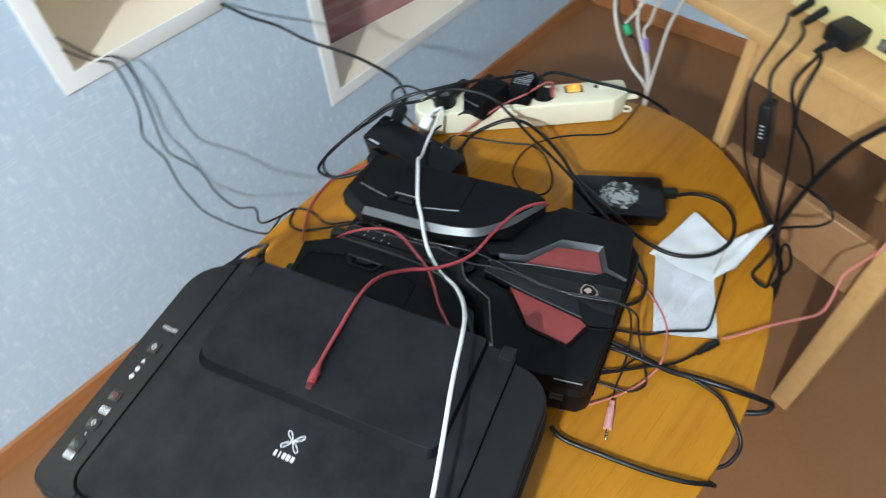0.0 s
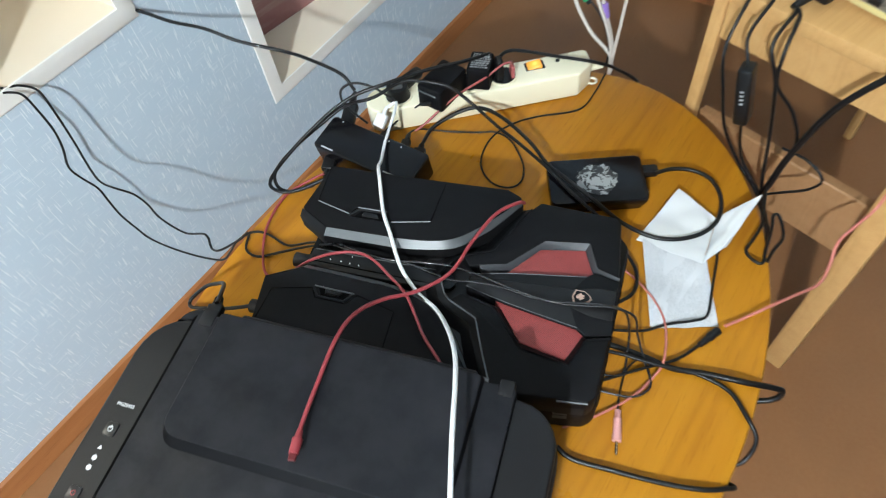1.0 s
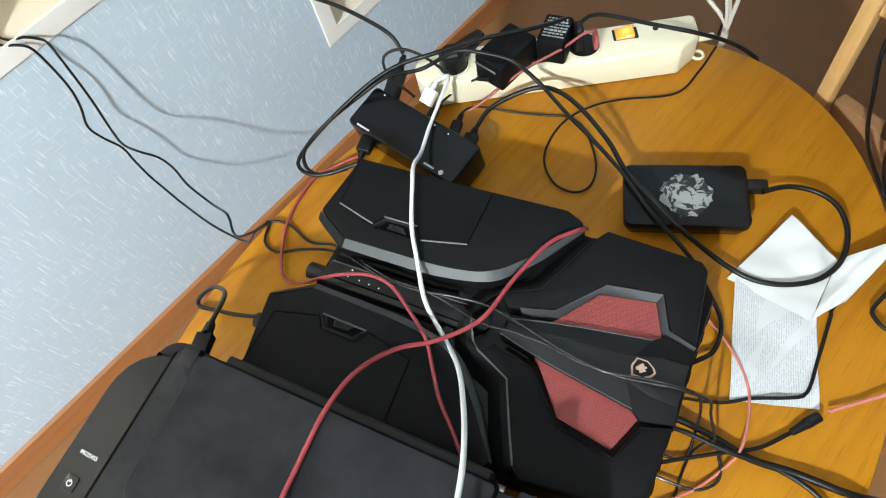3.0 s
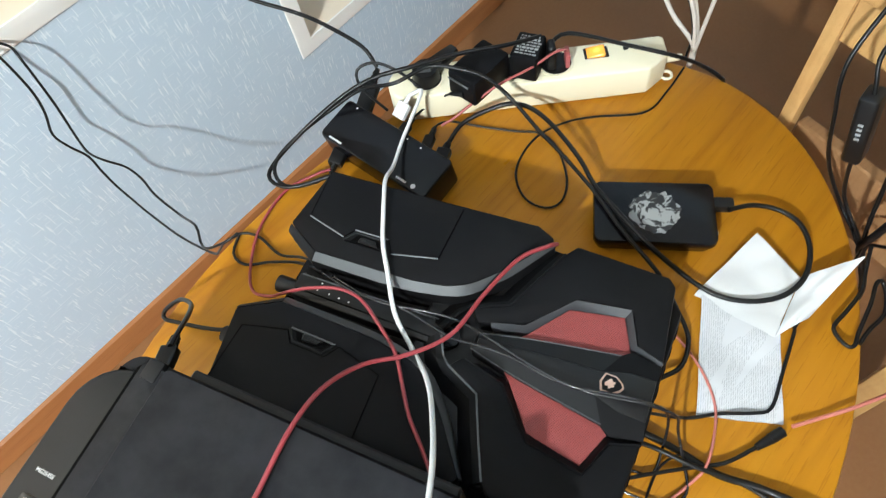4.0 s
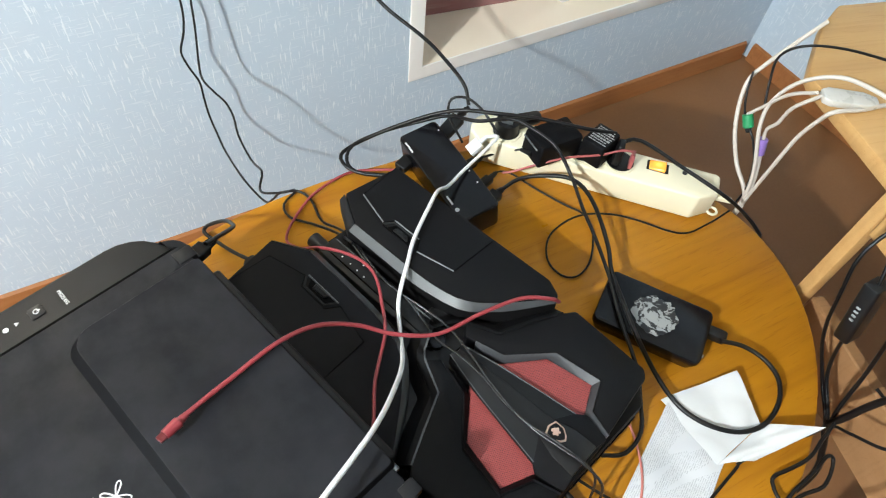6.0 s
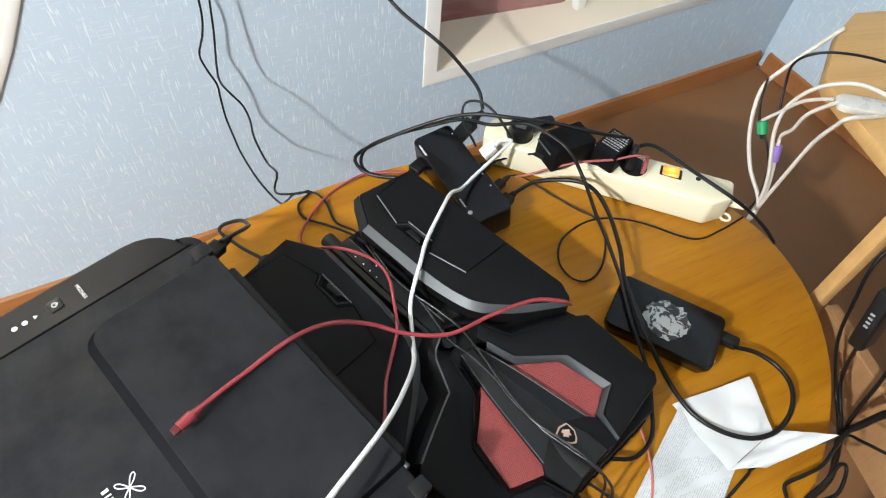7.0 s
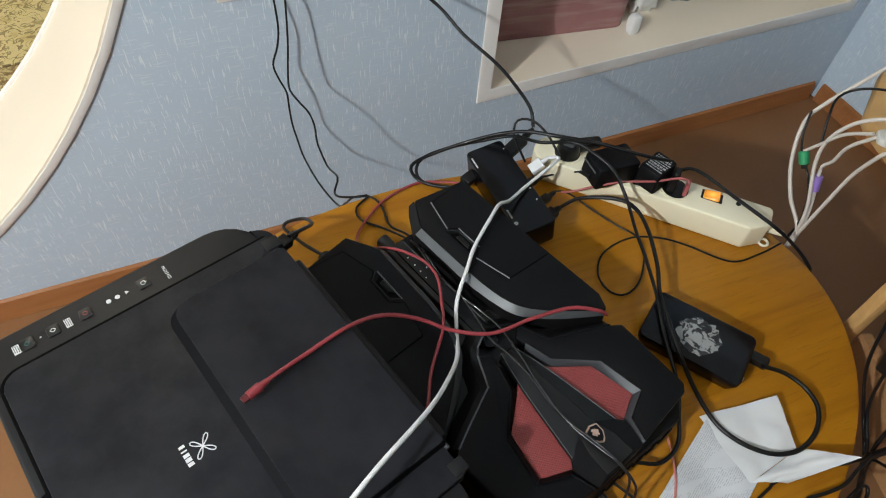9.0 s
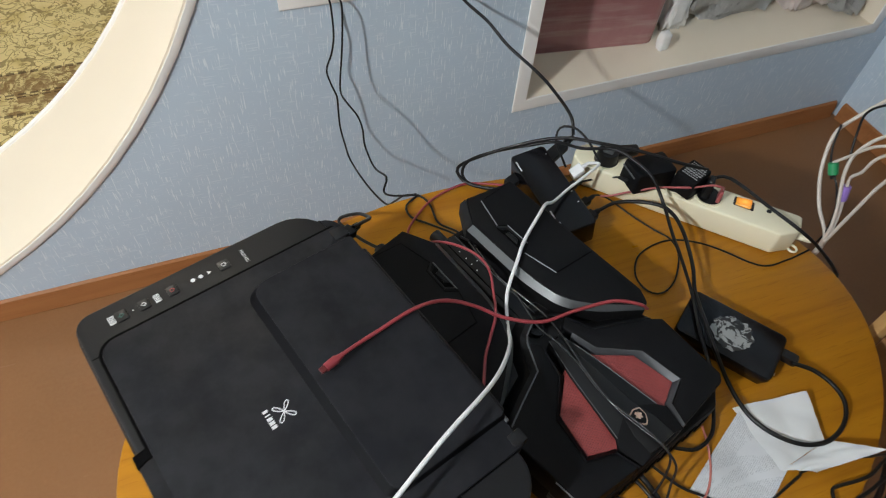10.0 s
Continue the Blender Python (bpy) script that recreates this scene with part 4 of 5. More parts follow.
GLOW_ORANGE, nt_o, b_o = material("lit_orange_switch")
b_o.inputs["Base Color"].default_value = (0.62, 0.34, 0.06, 1)
b_o.inputs["Roughness"].default_value = 0.25
far_o = node(nt_o, "VectorMath", operation="DISTANCE")
nt_o.links.new(coords(nt_o), far_o.inputs[0])
far_o.inputs[1].default_value = (0.0915, 0.0105, 0.045)
spot = ramp(nt_o, maths(nt_o, "MULTIPLY", far_o.outputs["Value"], 80.0), [(0.10, (1.0, 0.50, 0.10)), (0.45, (0.85, 0.22, 0.015)), (0.95, (0.30, 0.07, 0.004))])
nt_o.links.new(spot, b_o.inputs["Emission Color"])
b_o.inputs["Emission Strength"].default_value = 0.75
sw = part("switch_frame", box(0.0760, 0.1055, 0.0005, 0.0190, 0.042, 0.0440, 0.001, 1), BLACK_PLASTIC, strip)
bm = box(0.0790, 0.1010, 0.0012, 0.0183, 0.0425, 0.0462, 0.001, 1)
for v in bm.verts:
    v.co.z += 0.0020 * (1 if v.co.x > 0.0900 else -0.4) * (v.co.z > 0.0448)
part("rocker", bm, GLOW_ORANGE, sw, "lit orange rocker")
part("screw_hole", cylinder(0.0035, 0.0425, 0.0437, 14, m=pose(0.1270, 0.0115, 0)), BLACK_PLASTIC, strip)
ring_path = [(0.1790 + 0.0065 * math.cos(radians(a)), -0.006 + 0.0065 * math.sin(radians(a)), 0.006) for a in range(0, 361, 30)]
part("hanging_eye", tube(ring_path, 0.0018, 6, caps=False), IVORY, strip)
part("cable_gland", cylinder(0.0055, 0.0, 0.026, 14, 0.004, m=pose(0.173, 0.010, 0.018, 0, 90, 0)), IVORY, strip)

plug1 = thing("mains_plug", pose(0.633, 0.211, TOP, 0, 0, -46.0) @ pose(-0.119, 0, 0.045), "round black mains plug in a power strip", "plug")
part("body", cylinder(0.0175, 0.0003, 0.018, 28, 0.0155), BLACK_PLASTIC, plug1)
part("cap", box(-0.008, 0.008, -0.008, 0.006, 0.017, 0.024, 0.002, 2), GUN_GREY, plug1)
bm = prism([(-0.011, 0.004), (0.011, 0.004), (0.007, 0.050), (-0.007, 0.050)], 0.004, 0.019, 0.004, 2)
bm.transform(pose(0, 0, 0, 0, 0, -51))
part("boot", bm, BLACK_PLASTIC, plug1)
charger1 = thing("plug_in_charger", pose(0.633, 0.211, TOP, 0, 0, -46.0) @ pose(-0.054, -0.018, 0.045, 0, 0, -46), "black plug-in charger in a power strip", "charger")
part("body", prism(rounded(-0.0215, 0.0215, -0.033, 0.033, 0.004), 0.0003, 0.036, 0.003, 2, taper=0.001), MATT_BLACK, charger1)
part("grip_bar", box(-0.019, 0.013, -0.0345, -0.0325, 0.0255, 0.0280, 0.0006, 1), GUN_GREY, charger1, "pale grey grip bar")
back = charger1.matrix_world.inverted()
part("lead_relief", cylinder(0.0038, 0.0, 0.019, 10, 0.0024, m=between(back @ Vector((0.550, 0.2350, TOP + 0.056)), back @ Vector((0.545, 0.253, TOP + 0.050)))), BLACK_PLASTIC, charger1)
charger2 = thing("small_charger", pose(0.633, 0.211, TOP, 0, 0, -46.0) @ pose(0.006, -0.002, 0.045, 0, 0, -24), "small black charger with a printed rating label", "charger")
part("body", prism(rounded(-0.0175, 0.0175, -0.022, 0.022, 0.004), 0.0003, 0.036, 0.003, 2, taper=0.001), MATT_BLACK, charger2)
bm = bmesh.new()
lr = random.Random(3)
for i in range(7):
    x = -0.012
    while x < 0.011:
        w = lr.uniform(0.0015, 0.005)
        flat_bar(x + w / 2, 0.014 - 0.0047 * i, w, 0.0018 + 0.0012 * (i in (1, 4)), 0.0362, bm, 0.0003)
        x += w + 0.0011
part("label_print", bm, PRINT_GREY, charger2, "rows of grey printed marks")
euro = thing("slim_plug", pose(0.633, 0.211, TOP, 0, 0, -46.0) @ pose(0.034, 0.000, 0.045, 0, 0, 0), "slim black plug in a power strip", "plug")
part("body", prism(rounded(-0.006, 0.006, -0.013, 0.013, 0.004), 0.0003, 0.026, 0.002, 2, taper=0.002), BLACK_PLASTIC, euro)
part("grip", box(-0.0045, 0.0045, -0.009, 0.009, 0.025, 0.032, 0.002, 1), BLACK_PLASTIC, euro)
redp = thing("red_plug", pose(0.633, 0.211, TOP, 0, 0, -46.0) @ pose(0.053, -0.001, 0.045, 0, 0, 0), "flat red plug standing in a power strip", "plug")
part("body", box(-0.0026, 0.0026, -0.011, 0.007, 0.0003, 0.020, 0.0012, 2), CABLE_ROSE, redp)
usbw = thing("white_usb_plug", Matrix(), "white USB plug lying on a power strip", "plug")
plug_body("shell", (0.486, 0.287, TOP + 0.040), (0.512, 0.287, TOP + 0.058), 0.017, 0.008, CABLE_WHITE, usbw)

# ---- sheets of paper ----
def sheet(name, corners, label, lines=0, curl=None):
    """A thin folded sheet spanned between four corners, gently wavy."""
    n = 14
    a, b, c, d = (Vector(p) for p in corners)
    bm = bmesh.new()
    grid = []
    for i in range(n + 1):
        row = []
        for j in range(n + 1):
            u, v = i / n, j / n
            p = a.lerp(b, u).lerp(d.lerp(c, u), v)
            w = 0.0022 * math.sin(5 * u + 2 * v) + 0.0016 * math.sin(9 * v - 3 * u) + 0.0012 * abs(math.sin(4 * u + 3.1 * v + 0.6))
            p.z += abs(w) + (curl(u, v) if curl else 0)
            row.append(bm.verts.new(p))
        grid.append(row)
    for i in range(n):
        for j in range(n):
            bm.faces.new((grid[i][j], grid[i + 1][j], grid[i + 1][j + 1], grid[i][j + 1]))
    ex = bmesh.ops.extrude_face_region(bm, geom=bm.faces[:])
    bmesh.ops.translate(bm, verts=[v for v in ex["geom"] if isinstance(v, bmesh.types.BMVert)], vec=(0, 0, -0.0004))
    return bm


def printed_paper():
    m, nt, b = material("printed_paper")
    v = coords(nt, (1, 1, 1), (0, 0, -29))
    sep = node(nt, "SeparateXYZ")
    nt.links.new(v, sep.inputs[0])
    row = maths(nt, "GREATER_THAN", maths(nt, "SINE", maths(nt, "MULTIPLY", sep.outputs[1], 3000.0)), 0.0)
    words = maths(nt, "GREATER_THAN", noise_tex(nt, coords(nt, (240, 1900, 1), (0, 0, -29)), 1.0, 1.0), 0.46)
    nt.links.new(mix(nt, maths(nt, "MULTIPLY", maths(nt, "MULTIPLY", row, words), maths(nt, "MULTIPLY", maths(nt, "GREATER_THAN", noise_tex(nt, coords(nt, (9, 46, 1), (0, 0, -29)), 1.0, 1.0), 0.42), 0.5)), (0.56, 0.575, 0.60), (0.22, 0.235, 0.26)), b.inputs["Base Color"])
    b.inputs["Roughness"].default_value = 0.75
    return m


leaflet = thing("folded_leaflet", Matrix(), "creased white leaflet unfolded on the table", "leaflet")
part("lower_leaf", sheet("lower_leaf", [(0.404, -0.169, TOP + 0.001), (0.446, -0.234, TOP + 0.001), (0.532, -0.186, TOP + 0.003), (0.521, -0.106, TOP + 0.003)], ""), printed_paper(), leaflet, "leaf with rows of fine grey print")
part("upper_leaf", sheet("upper_leaf", [(0.511, -0.103, TOP + 0.004), (0.518, -0.187, TOP + 0.003), (0.589, -0.1765, TOP + 0.007), (0.607, -0.1175, TOP + 0.012)], "", curl=lambda u, v: 0.003 * math.sin(math.pi * u) * v), PAPER, leaflet, "blank white leaf")
part("side_flap", sheet("side_flap", [(0.519, -0.1875, TOP + 0.003), (0.556, -0.203, TOP + 0.004), (0.634, -0.213, TOP + 0.030), (0.590, -0.1770, TOP + 0.007)], "", curl=lambda u, v: 0.004 * math.sin(math.pi * u)), PAPER, leaflet, "raised white flap")

# ---- things in the wide niche ----
SILL = NICHE_B[2] + 0.0065
def cloudy_plastic():
    """Dusky pink cloudy plastic with pale level streaks."""
    m, nt, b = material("dusky_pink_plastic")
    streak = noise_tex(nt, coords(nt, (3.0, 3.0, 42.0)), 1.0, 4.0, 0.6)
    cloud = noise_tex(nt, coords(nt), 16.0, 4.0)
    col = mix(nt, cloud, (0.26, 0.105, 0.105), (0.38, 0.185, 0.180))
    col = mix(nt, ramp(nt, streak, [(0.50, (0, 0, 0)), (0.68, (0.55,) * 3)]), col, (0.52, 0.36, 0.34))
    nt.links.new(col, b.inputs["Base Color"])
    b.inputs["Roughness"].default_value = 0.18
    b.inputs["Specular IOR Level"].default_value = 0.6
    bump(nt, b, noise_tex(nt, coords(nt), 30.0, 3.0), 0.5, 0.004)
    return m


BAG_PINK = cloudy_plastic()
BAG_GREY = plain("crumpled_grey_plastic", (0.33, 0.33, 0.32), 0.3, grain=45, vary=0.35, relief=0.7, dist=0.006, smudge=22)
BAG_PALE = plain("pale_plastic_film", (0.52, 0.45, 0.42), 0.3, grain=45, vary=0.2, relief=0.6, dist=0.005, smudge=22)
WHITE_CLOTH = plain("white_cloth", (0.75, 0.74, 0.72), 0.7, vary=0.06, relief=0.3, grain=120)


def lump(name, c, size, mat, label, category, seed, rough=0.16, sub=4):
    """A crumpled rounded bundle resting on its base."""
    bm = bmesh.new()
    bmesh.ops.create_icosphere(bm, subdivisions=sub, radius=1.0)
    for v in bm.verts:
        d = v.co.normalized()
        p = Vector((math.copysign(abs(d.x) ** 0.55, d.x), math.copysign(abs(d.y) ** 0.55, d.y), math.copysign(abs(d.z) ** 0.55, d.z)))
        k = 1 + rough * (noise.noise(d * 2.3 + Vector((seed, 0, 0))) + 0.5 * noise.noise(d * 6 + Vector((0, seed, 0))) - 0.7 * abs(noise.noise(d * 8 + Vector((0, 0, seed)))))
        v.co = Vector((p.x * size[0] * k, p.y * size[1] * k, max(p.z * k, -0.98) * size[2] + size[2]))
    return solid(name, bm, mat, label, category, m=pose(*c), smooth=70)


tub = thing("storage_tub", pose(0.843, 0.8555, SILL, 0, 0, -8.5), "dusky pink cloudy plastic tub standing in a niche", "storage tub")
part("body", loft(rounded(-0.192, 0.192, -0.037, 0.037, 0.028), rounded(-0.200, 0.200, -0.043, 0.043, 0.032), 0.0005, 0.30), BAG_PINK, tub)
part("lid", prism(rounded(-0.206, 0.206, -0.047, 0.047, 0.034), 0.301, 0.318, 0.005, 2), BAG_PINK, tub)
lump("white_pouch", (1.030, 0.766, SILL), (0.0145, 0.013, 0.026), WHITE_CLOTH, "small white rounded pouch beside a pink tub", "pouch", 1.0, 0.1, 3)
lump("crumpled_paper", (1.100, 0.846, SILL), (0.034, 0.028, 0.055), WHITE_CLOTH, "crumpled white sheet of paper in a niche", "paper", 2.0, 0.4)
lump("grey_bag", (1.290, 0.872, SILL), (0.150, 0.056, 0.085), BAG_GREY, "crumpled grey plastic bag in a niche", "bag", 3.0, 0.45)
lump("pale_bag", (1.490, 0.850, SILL), (0.052, 0.060, 0.075), BAG_PALE, "crumpled pale pinkish plastic bag in a niche", "bag", 4.0, 0.4)
lump("grey_bag", (1.572, 0.790, SILL + 0.012), (0.034, 0.060, 0.070), BAG_GREY, "crumpled grey plastic bag in a niche corner", "bag", 5.0, 0.4)

# ---- beige device on the stand ----
device = thing("beige_monitor", pose(0.715, -0.365, TOP + 0.2, 0, 0, -15.6) @ pose(0.030, 0.15, 0, 0, 0, -7), "yellowed beige monitor case seen from its back", "monitor")
part("case", box(0.0, 0.34, -0.24, 0.16, 0.004, 0.060, 0.006, 2), BEIGE, device)
part("upper_case", prism(rounded(0.022, 0.32, -0.22, 0.14, 0.03), 0.0605, 0.30, 0.012, 2, taper=0.02), BEIGE, device)
part("foot", box(0.03, 0.30, -0.20, 0.12, 0.0, 0.0045), BLACK_PLASTIC, device)
port = part("serial_port", box(-0.002, 0.004, -0.020, 0.020, 0.015, 0.030, 0.0008, 1), STEEL, device, "steel connector plate")
part("port_core", box(-0.0045, 0.001, -0.008, 0.008, 0.018, 0.027, 0.001, 1), BLACK_PLASTIC, port)
for y in (-0.0145, 0.0145):
    part("screw", cylinder(0.0032, 0.0, 0.006, 8, m=pose(-0.002, y, 0.0225, 0, -90, 0)), STEEL, port)
for y, w, h in ((0.055, 0.040, 0.024), (-0.085, 0.036, 0.030)):
    pb = part("cable_plug", box(-0.034, 0.002, y - w / 2, y + w / 2, 0.010, 0.010 + h, 0.004, 2), BLACK_PLASTIC, device, "black cable plug")
    part("strain_relief", cylinder(0.006, 0.0, 0.026, 12, 0.004, m=between((-0.030, y, 0.016), (-0.055, y + 0.004, 0.008))), BLACK_PLASTIC, pb)
for y in (0.105, 0.128):
    part("small_plug", cylinder(0.006, 0.0, 0.03, 12, 0.0045, m=between((0.001, y, 0.024), (-0.028, y + 0.003, 0.012))), BLACK_PLASTIC, device)


# ---- cables ----
def at_device(x, y, z):
    return device.matrix_world @ Vector((x, y, z))


GROUPS = {"hanging_cable": "cables hanging from the niche", "device_lead": "leads of the beige monitor", "pale_cable": "pale cables at the stand",
          "headset_lead": "leads on the computer", "edge_cable": "cables over the table edge", "salmon_lead": "salmon leads"}


def cable(name, points, r, mat, label, category='cable'):
    ob = solid(name, tube(points, r), mat, label, category, smooth=60, group=GROUPS.get(name, ""))
    return ob


cable("white_usb_cable", [(0.511, 0.286, 0.513), (0.522, 0.277, 0.517), (0.500, 0.266, 0.516), (0.455, 0.248, 0.5125), (0.418, 0.2255, 0.522), (0.388, 0.201, 0.553), (0.366, 0.181, 0.5595), (0.331, 0.150, 0.557), (0.311, 0.126, 0.555), (0.284, 0.093, 0.545), (0.271, 0.062, 0.534), (0.252, 0.021, 0.562), (0.222, -0.018, 0.603), (0.194, -0.046, 0.630), (0.167, -0.065, 0.643), (0.140, -0.081, 0.649), (0.113, -0.097, 0.650), (0.060, -0.129, 0.644), (0.000, -0.162, 0.630), (-0.060, -0.194, 0.614), (-0.102, -0.222, 0.575), (-0.130, -0.245, 0.480)], 0.0023, CABLE_WHITE, "white USB cable draped over the printer and computer")
cable("red_usb_cable", [(0.057, 0.025, 0.627), (0.078, 0.035, 0.623), (0.106, 0.046, 0.620), (0.154, 0.062, 0.618), (0.192, 0.072, 0.600), (0.228, 0.070, 0.575), (0.259, 0.051, 0.563), (0.298, 0.034, 0.560), (0.346, 0.036, 0.558), (0.395, 0.034, 0.556), (0.425, 0.022, 0.551), (0.438, 0.0205, 0.538)], 0.0022, CABLE_RED, "red USB cable lying across the printer lid")
cable("red_cable", [(0.389, 0.315, 0.475), (0.374, 0.333, 0.465), (0.335, 0.348, 0.461), (0.281, 0.334, 0.460), (0.239, 0.302, 0.460), (0.222, 0.276, 0.463), (0.227, 0.240, 0.488), (0.238, 0.202, 0.530), (0.253, 0.178, 0.545), (0.269, 0.152, 0.550), (0.274, 0.127, 0.550), (0.266, 0.095, 0.549), (0.255, 0.064, 0.551), (0.236, 0.037, 0.556), (0.221, 0.016, 0.556), (0.207, -0.012, 0.556), (0.197, -0.030, 0.554), (0.188, -0.045, 0.545)], 0.0018, CABLE_RED, "thin red cable running over the computer")
cable("looped_lead", [(0.526, 0.282, 0.515), (0.517, 0.311, 0.535), (0.507, 0.337, 0.540), (0.490, 0.349, 0.535), (0.484, 0.342, 0.515), (0.492, 0.313, 0.485)], 0.0018, CABLE_BLACK, "thin black lead looping from a mains plug")
cable("adapter_lead", [(0.501, 0.224, 0.475), (0.533, 0.223, 0.485), (0.570, 0.194, 0.500), (0.582, 0.167, 0.505), (0.579, 0.130, 0.503), (0.562, 0.079, 0.497), (0.545, 0.045, 0.491), (0.525, -0.002, 0.498), (0.513, -0.041, 0.497), (0.521, -0.074, 0.469), (0.519, -0.106, 0.467), (0.524, -0.131, 0.466), (0.538, -0.155, 0.467), (0.560, -0.173, 0.468), (0.589, -0.179, 0.469), (0.621, -0.169, 0.469), (0.643, -0.148, 0.469), (0.647, -0.123, 0.469), (0.636, -0.098, 0.470), (0.613, -0.081, 0.474)], 0.0028, CABLE_BLACK, "black adapter lead curling over the leaflet")
cable("looped_cable", [(0.383, 0.312, 0.470), (0.352, 0.338, 0.463), (0.337, 0.357, 0.465), (0.339, 0.378, 0.467), (0.366, 0.382, 0.475), (0.413, 0.370, 0.495), (0.460, 0.347, 0.520), (0.492, 0.324, 0.535), (0.522, 0.295, 0.543), (0.571, 0.259, 0.545), (0.617, 0.221, 0.543), (0.657, 0.202, 0.535)], 0.0026, CABLE_BLACK, "black cable looping out past the table edge")
cable("arched_cable", [(0.372, 0.322, 0.464), (0.346, 0.344, 0.463), (0.342, 0.366, 0.466), (0.358, 0.381, 0.474), (0.398, 0.377, 0.486), (0.446, 0.359, 0.502), (0.479, 0.336, 0.520), (0.500, 0.297, 0.536), (0.538, 0.275, 0.5435), (0.554, 0.246, 0.5435), (0.567, 0.213, 0.537), (0.573, 0.180, 0.515), (0.561, 0.132, 0.505), (0.553, 0.096, 0.500), (0.537, 0.041, 0.493), (0.516, -0.008, 0.490), (0.503, -0.050, 0.485), (0.499, -0.070, 0.475), (0.485, -0.096, 0.467), (0.465, -0.123, 0.463), (0.435, -0.133, 0.465), (0.410, -0.124, 0.469)], 0.0024, CABLE_BLACK, "black cable arching over the power strip")
cable("mains_lead", [(0.657, 0.192, 0.525), (0.683, 0.181, 0.530), (0.716, 0.124, 0.517), (0.745, 0.067, 0.505), (0.777, 0.042, 0.475), (0.787, 0.023, 0.460), (0.799, 0.022, 0.440), (0.805, 0.030, 0.380), (0.800, 0.050, 0.200), (0.820, 0.100, 0.006), (0.950, 0.250, 0.006)], 0.0026, CABLE_BLACK, "black mains lead over the power strip")
cable("thin_lead", [(0.506, 0.2515, 0.476), (0.520, 0.2550, 0.472), (0.537, 0.248, 0.465), (0.557, 0.213, 0.459), (0.576, 0.175, 0.459), (0.589, 0.152, 0.459), (0.584, 0.123, 0.459), (0.553, 0.086, 0.459), (0.524, 0.073, 0.459), (0.506, 0.083, 0.459), (0.503, 0.109, 0.459), (0.522, 0.137, 0.459), (0.553, 0.150, 0.459), (0.586, 0.149, 0.462), (0.623, 0.135, 0.459), (0.649, 0.112, 0.459), (0.689, 0.068, 0.459), (0.733, 0.064, 0.459), (0.770, 0.065, 0.467)], 0.0014, CABLE_BLACK, "thin black lead with a loop on the table")
cable("red_lead", [(0.668, 0.170, 0.518), (0.657, 0.167, 0.533), (0.645, 0.175, 0.533), (0.621, 0.186, 0.525), (0.584, 0.206, 0.517), (0.551, 0.223, 0.502), (0.528, 0.235, 0.489), (0.516, 0.245, 0.481)], 0.0016, CABLE_ROSE, "thin dull red lead from the power strip")
cable("charger_lead", [(0.545, 0.253, 0.505), (0.545, 0.272, 0.485), (0.529, 0.284, 0.475), (0.506, 0.286, 0.475)], 0.0015, CABLE_BLACK, "short black charger lead")
cable("hanging_cable", [(0.200, 0.800, 0.612), (0.208, 0.700, 0.614), (0.226, 0.682, 0.611), (0.240, 0.674, 0.598), (0.239, 0.660, 0.587), (0.235, 0.652, 0.553), (0.230, 0.646, 0.516), (0.221, 0.634, 0.472), (0.218, 0.620, 0.454), (0.226, 0.604, 0.441), (0.239, 0.596, 0.419), (0.243, 0.582, 0.399), (0.240, 0.560, 0.380), (0.242, 0.510, 0.373), (0.239, 0.430, 0.427), (0.228, 0.410, 0.421), (0.227, 0.382, 0.438), (0.247, 0.352, 0.461), (0.263, 0.349, 0.461), (0.240, 0.335, 0.459), (0.239, 0.312, 0.459), (0.260, 0.288, 0.461), (0.275, 0.244, 0.487), (0.275, 0.189, 0.532)], 0.0017, CABLE_BLACK, "thin black cable hanging from the wall niche")
cable("hanging_cable", [(0.180, 0.810, 0.612), (0.198, 0.700, 0.614), (0.212, 0.682, 0.610), (0.222, 0.674, 0.601), (0.224, 0.670, 0.574), (0.222, 0.662, 0.539), (0.215, 0.658, 0.511), (0.203, 0.652, 0.485), (0.207, 0.648, 0.459), (0.216, 0.648, 0.427), (0.215, 0.642, 0.401), (0.215, 0.638, 0.365), (0.217, 0.620, 0.340), (0.219, 0.592, 0.323), (0.222, 0.498, 0.351), (0.231, 0.415, 0.383), (0.236, 0.378, 0.425), (0.243, 0.355, 0.459), (0.265, 0.345, 0.461), (0.274, 0.325, 0.459), (0.273, 0.287, 0.461), (0.283, 0.243, 0.487), (0.278, 0.174, 0.537)], 0.0017, CABLE_BLACK, "thin black cable hanging from the wall niche")
cable("printer_cable", [(0.130, 0.214, 0.585), (0.146, 0.231, 0.570), (0.161, 0.255, 0.545), (0.167, 0.284, 0.515), (0.162, 0.319, 0.485), (0.143, 0.339, 0.463), (0.136, 0.332, 0.461), (0.144, 0.313, 0.463), (0.155, 0.286, 0.470), (0.166, 0.261, 0.480), (0.173, 0.248, 0.485), (0.181, 0.232, 0.488)], 0.0024, CABLE_BLACK, "short black cable curling from the printer back")
cable("headset_lead", [(0.275, 0.189, 0.530), (0.277, 0.139, 0.543), (0.289, 0.104, 0.543), (0.305, 0.076, 0.539), (0.317, 0.045, 0.539), (0.320, 0.007, 0.5445), (0.322, -0.029, 0.546), (0.328, -0.072, 0.5485), (0.343, -0.101, 0.5475), (0.353, -0.121, 0.5465), (0.363, -0.143, 0.538), (0.368, -0.152, 0.500), (0.358, -0.160, 0.466), (0.333, -0.166, 0.460), (0.324, -0.152, 0.459), (0.318, -0.136, 0.459)], 0.0014, LEAD_SHEEN, "thin black lead lying along the computer")
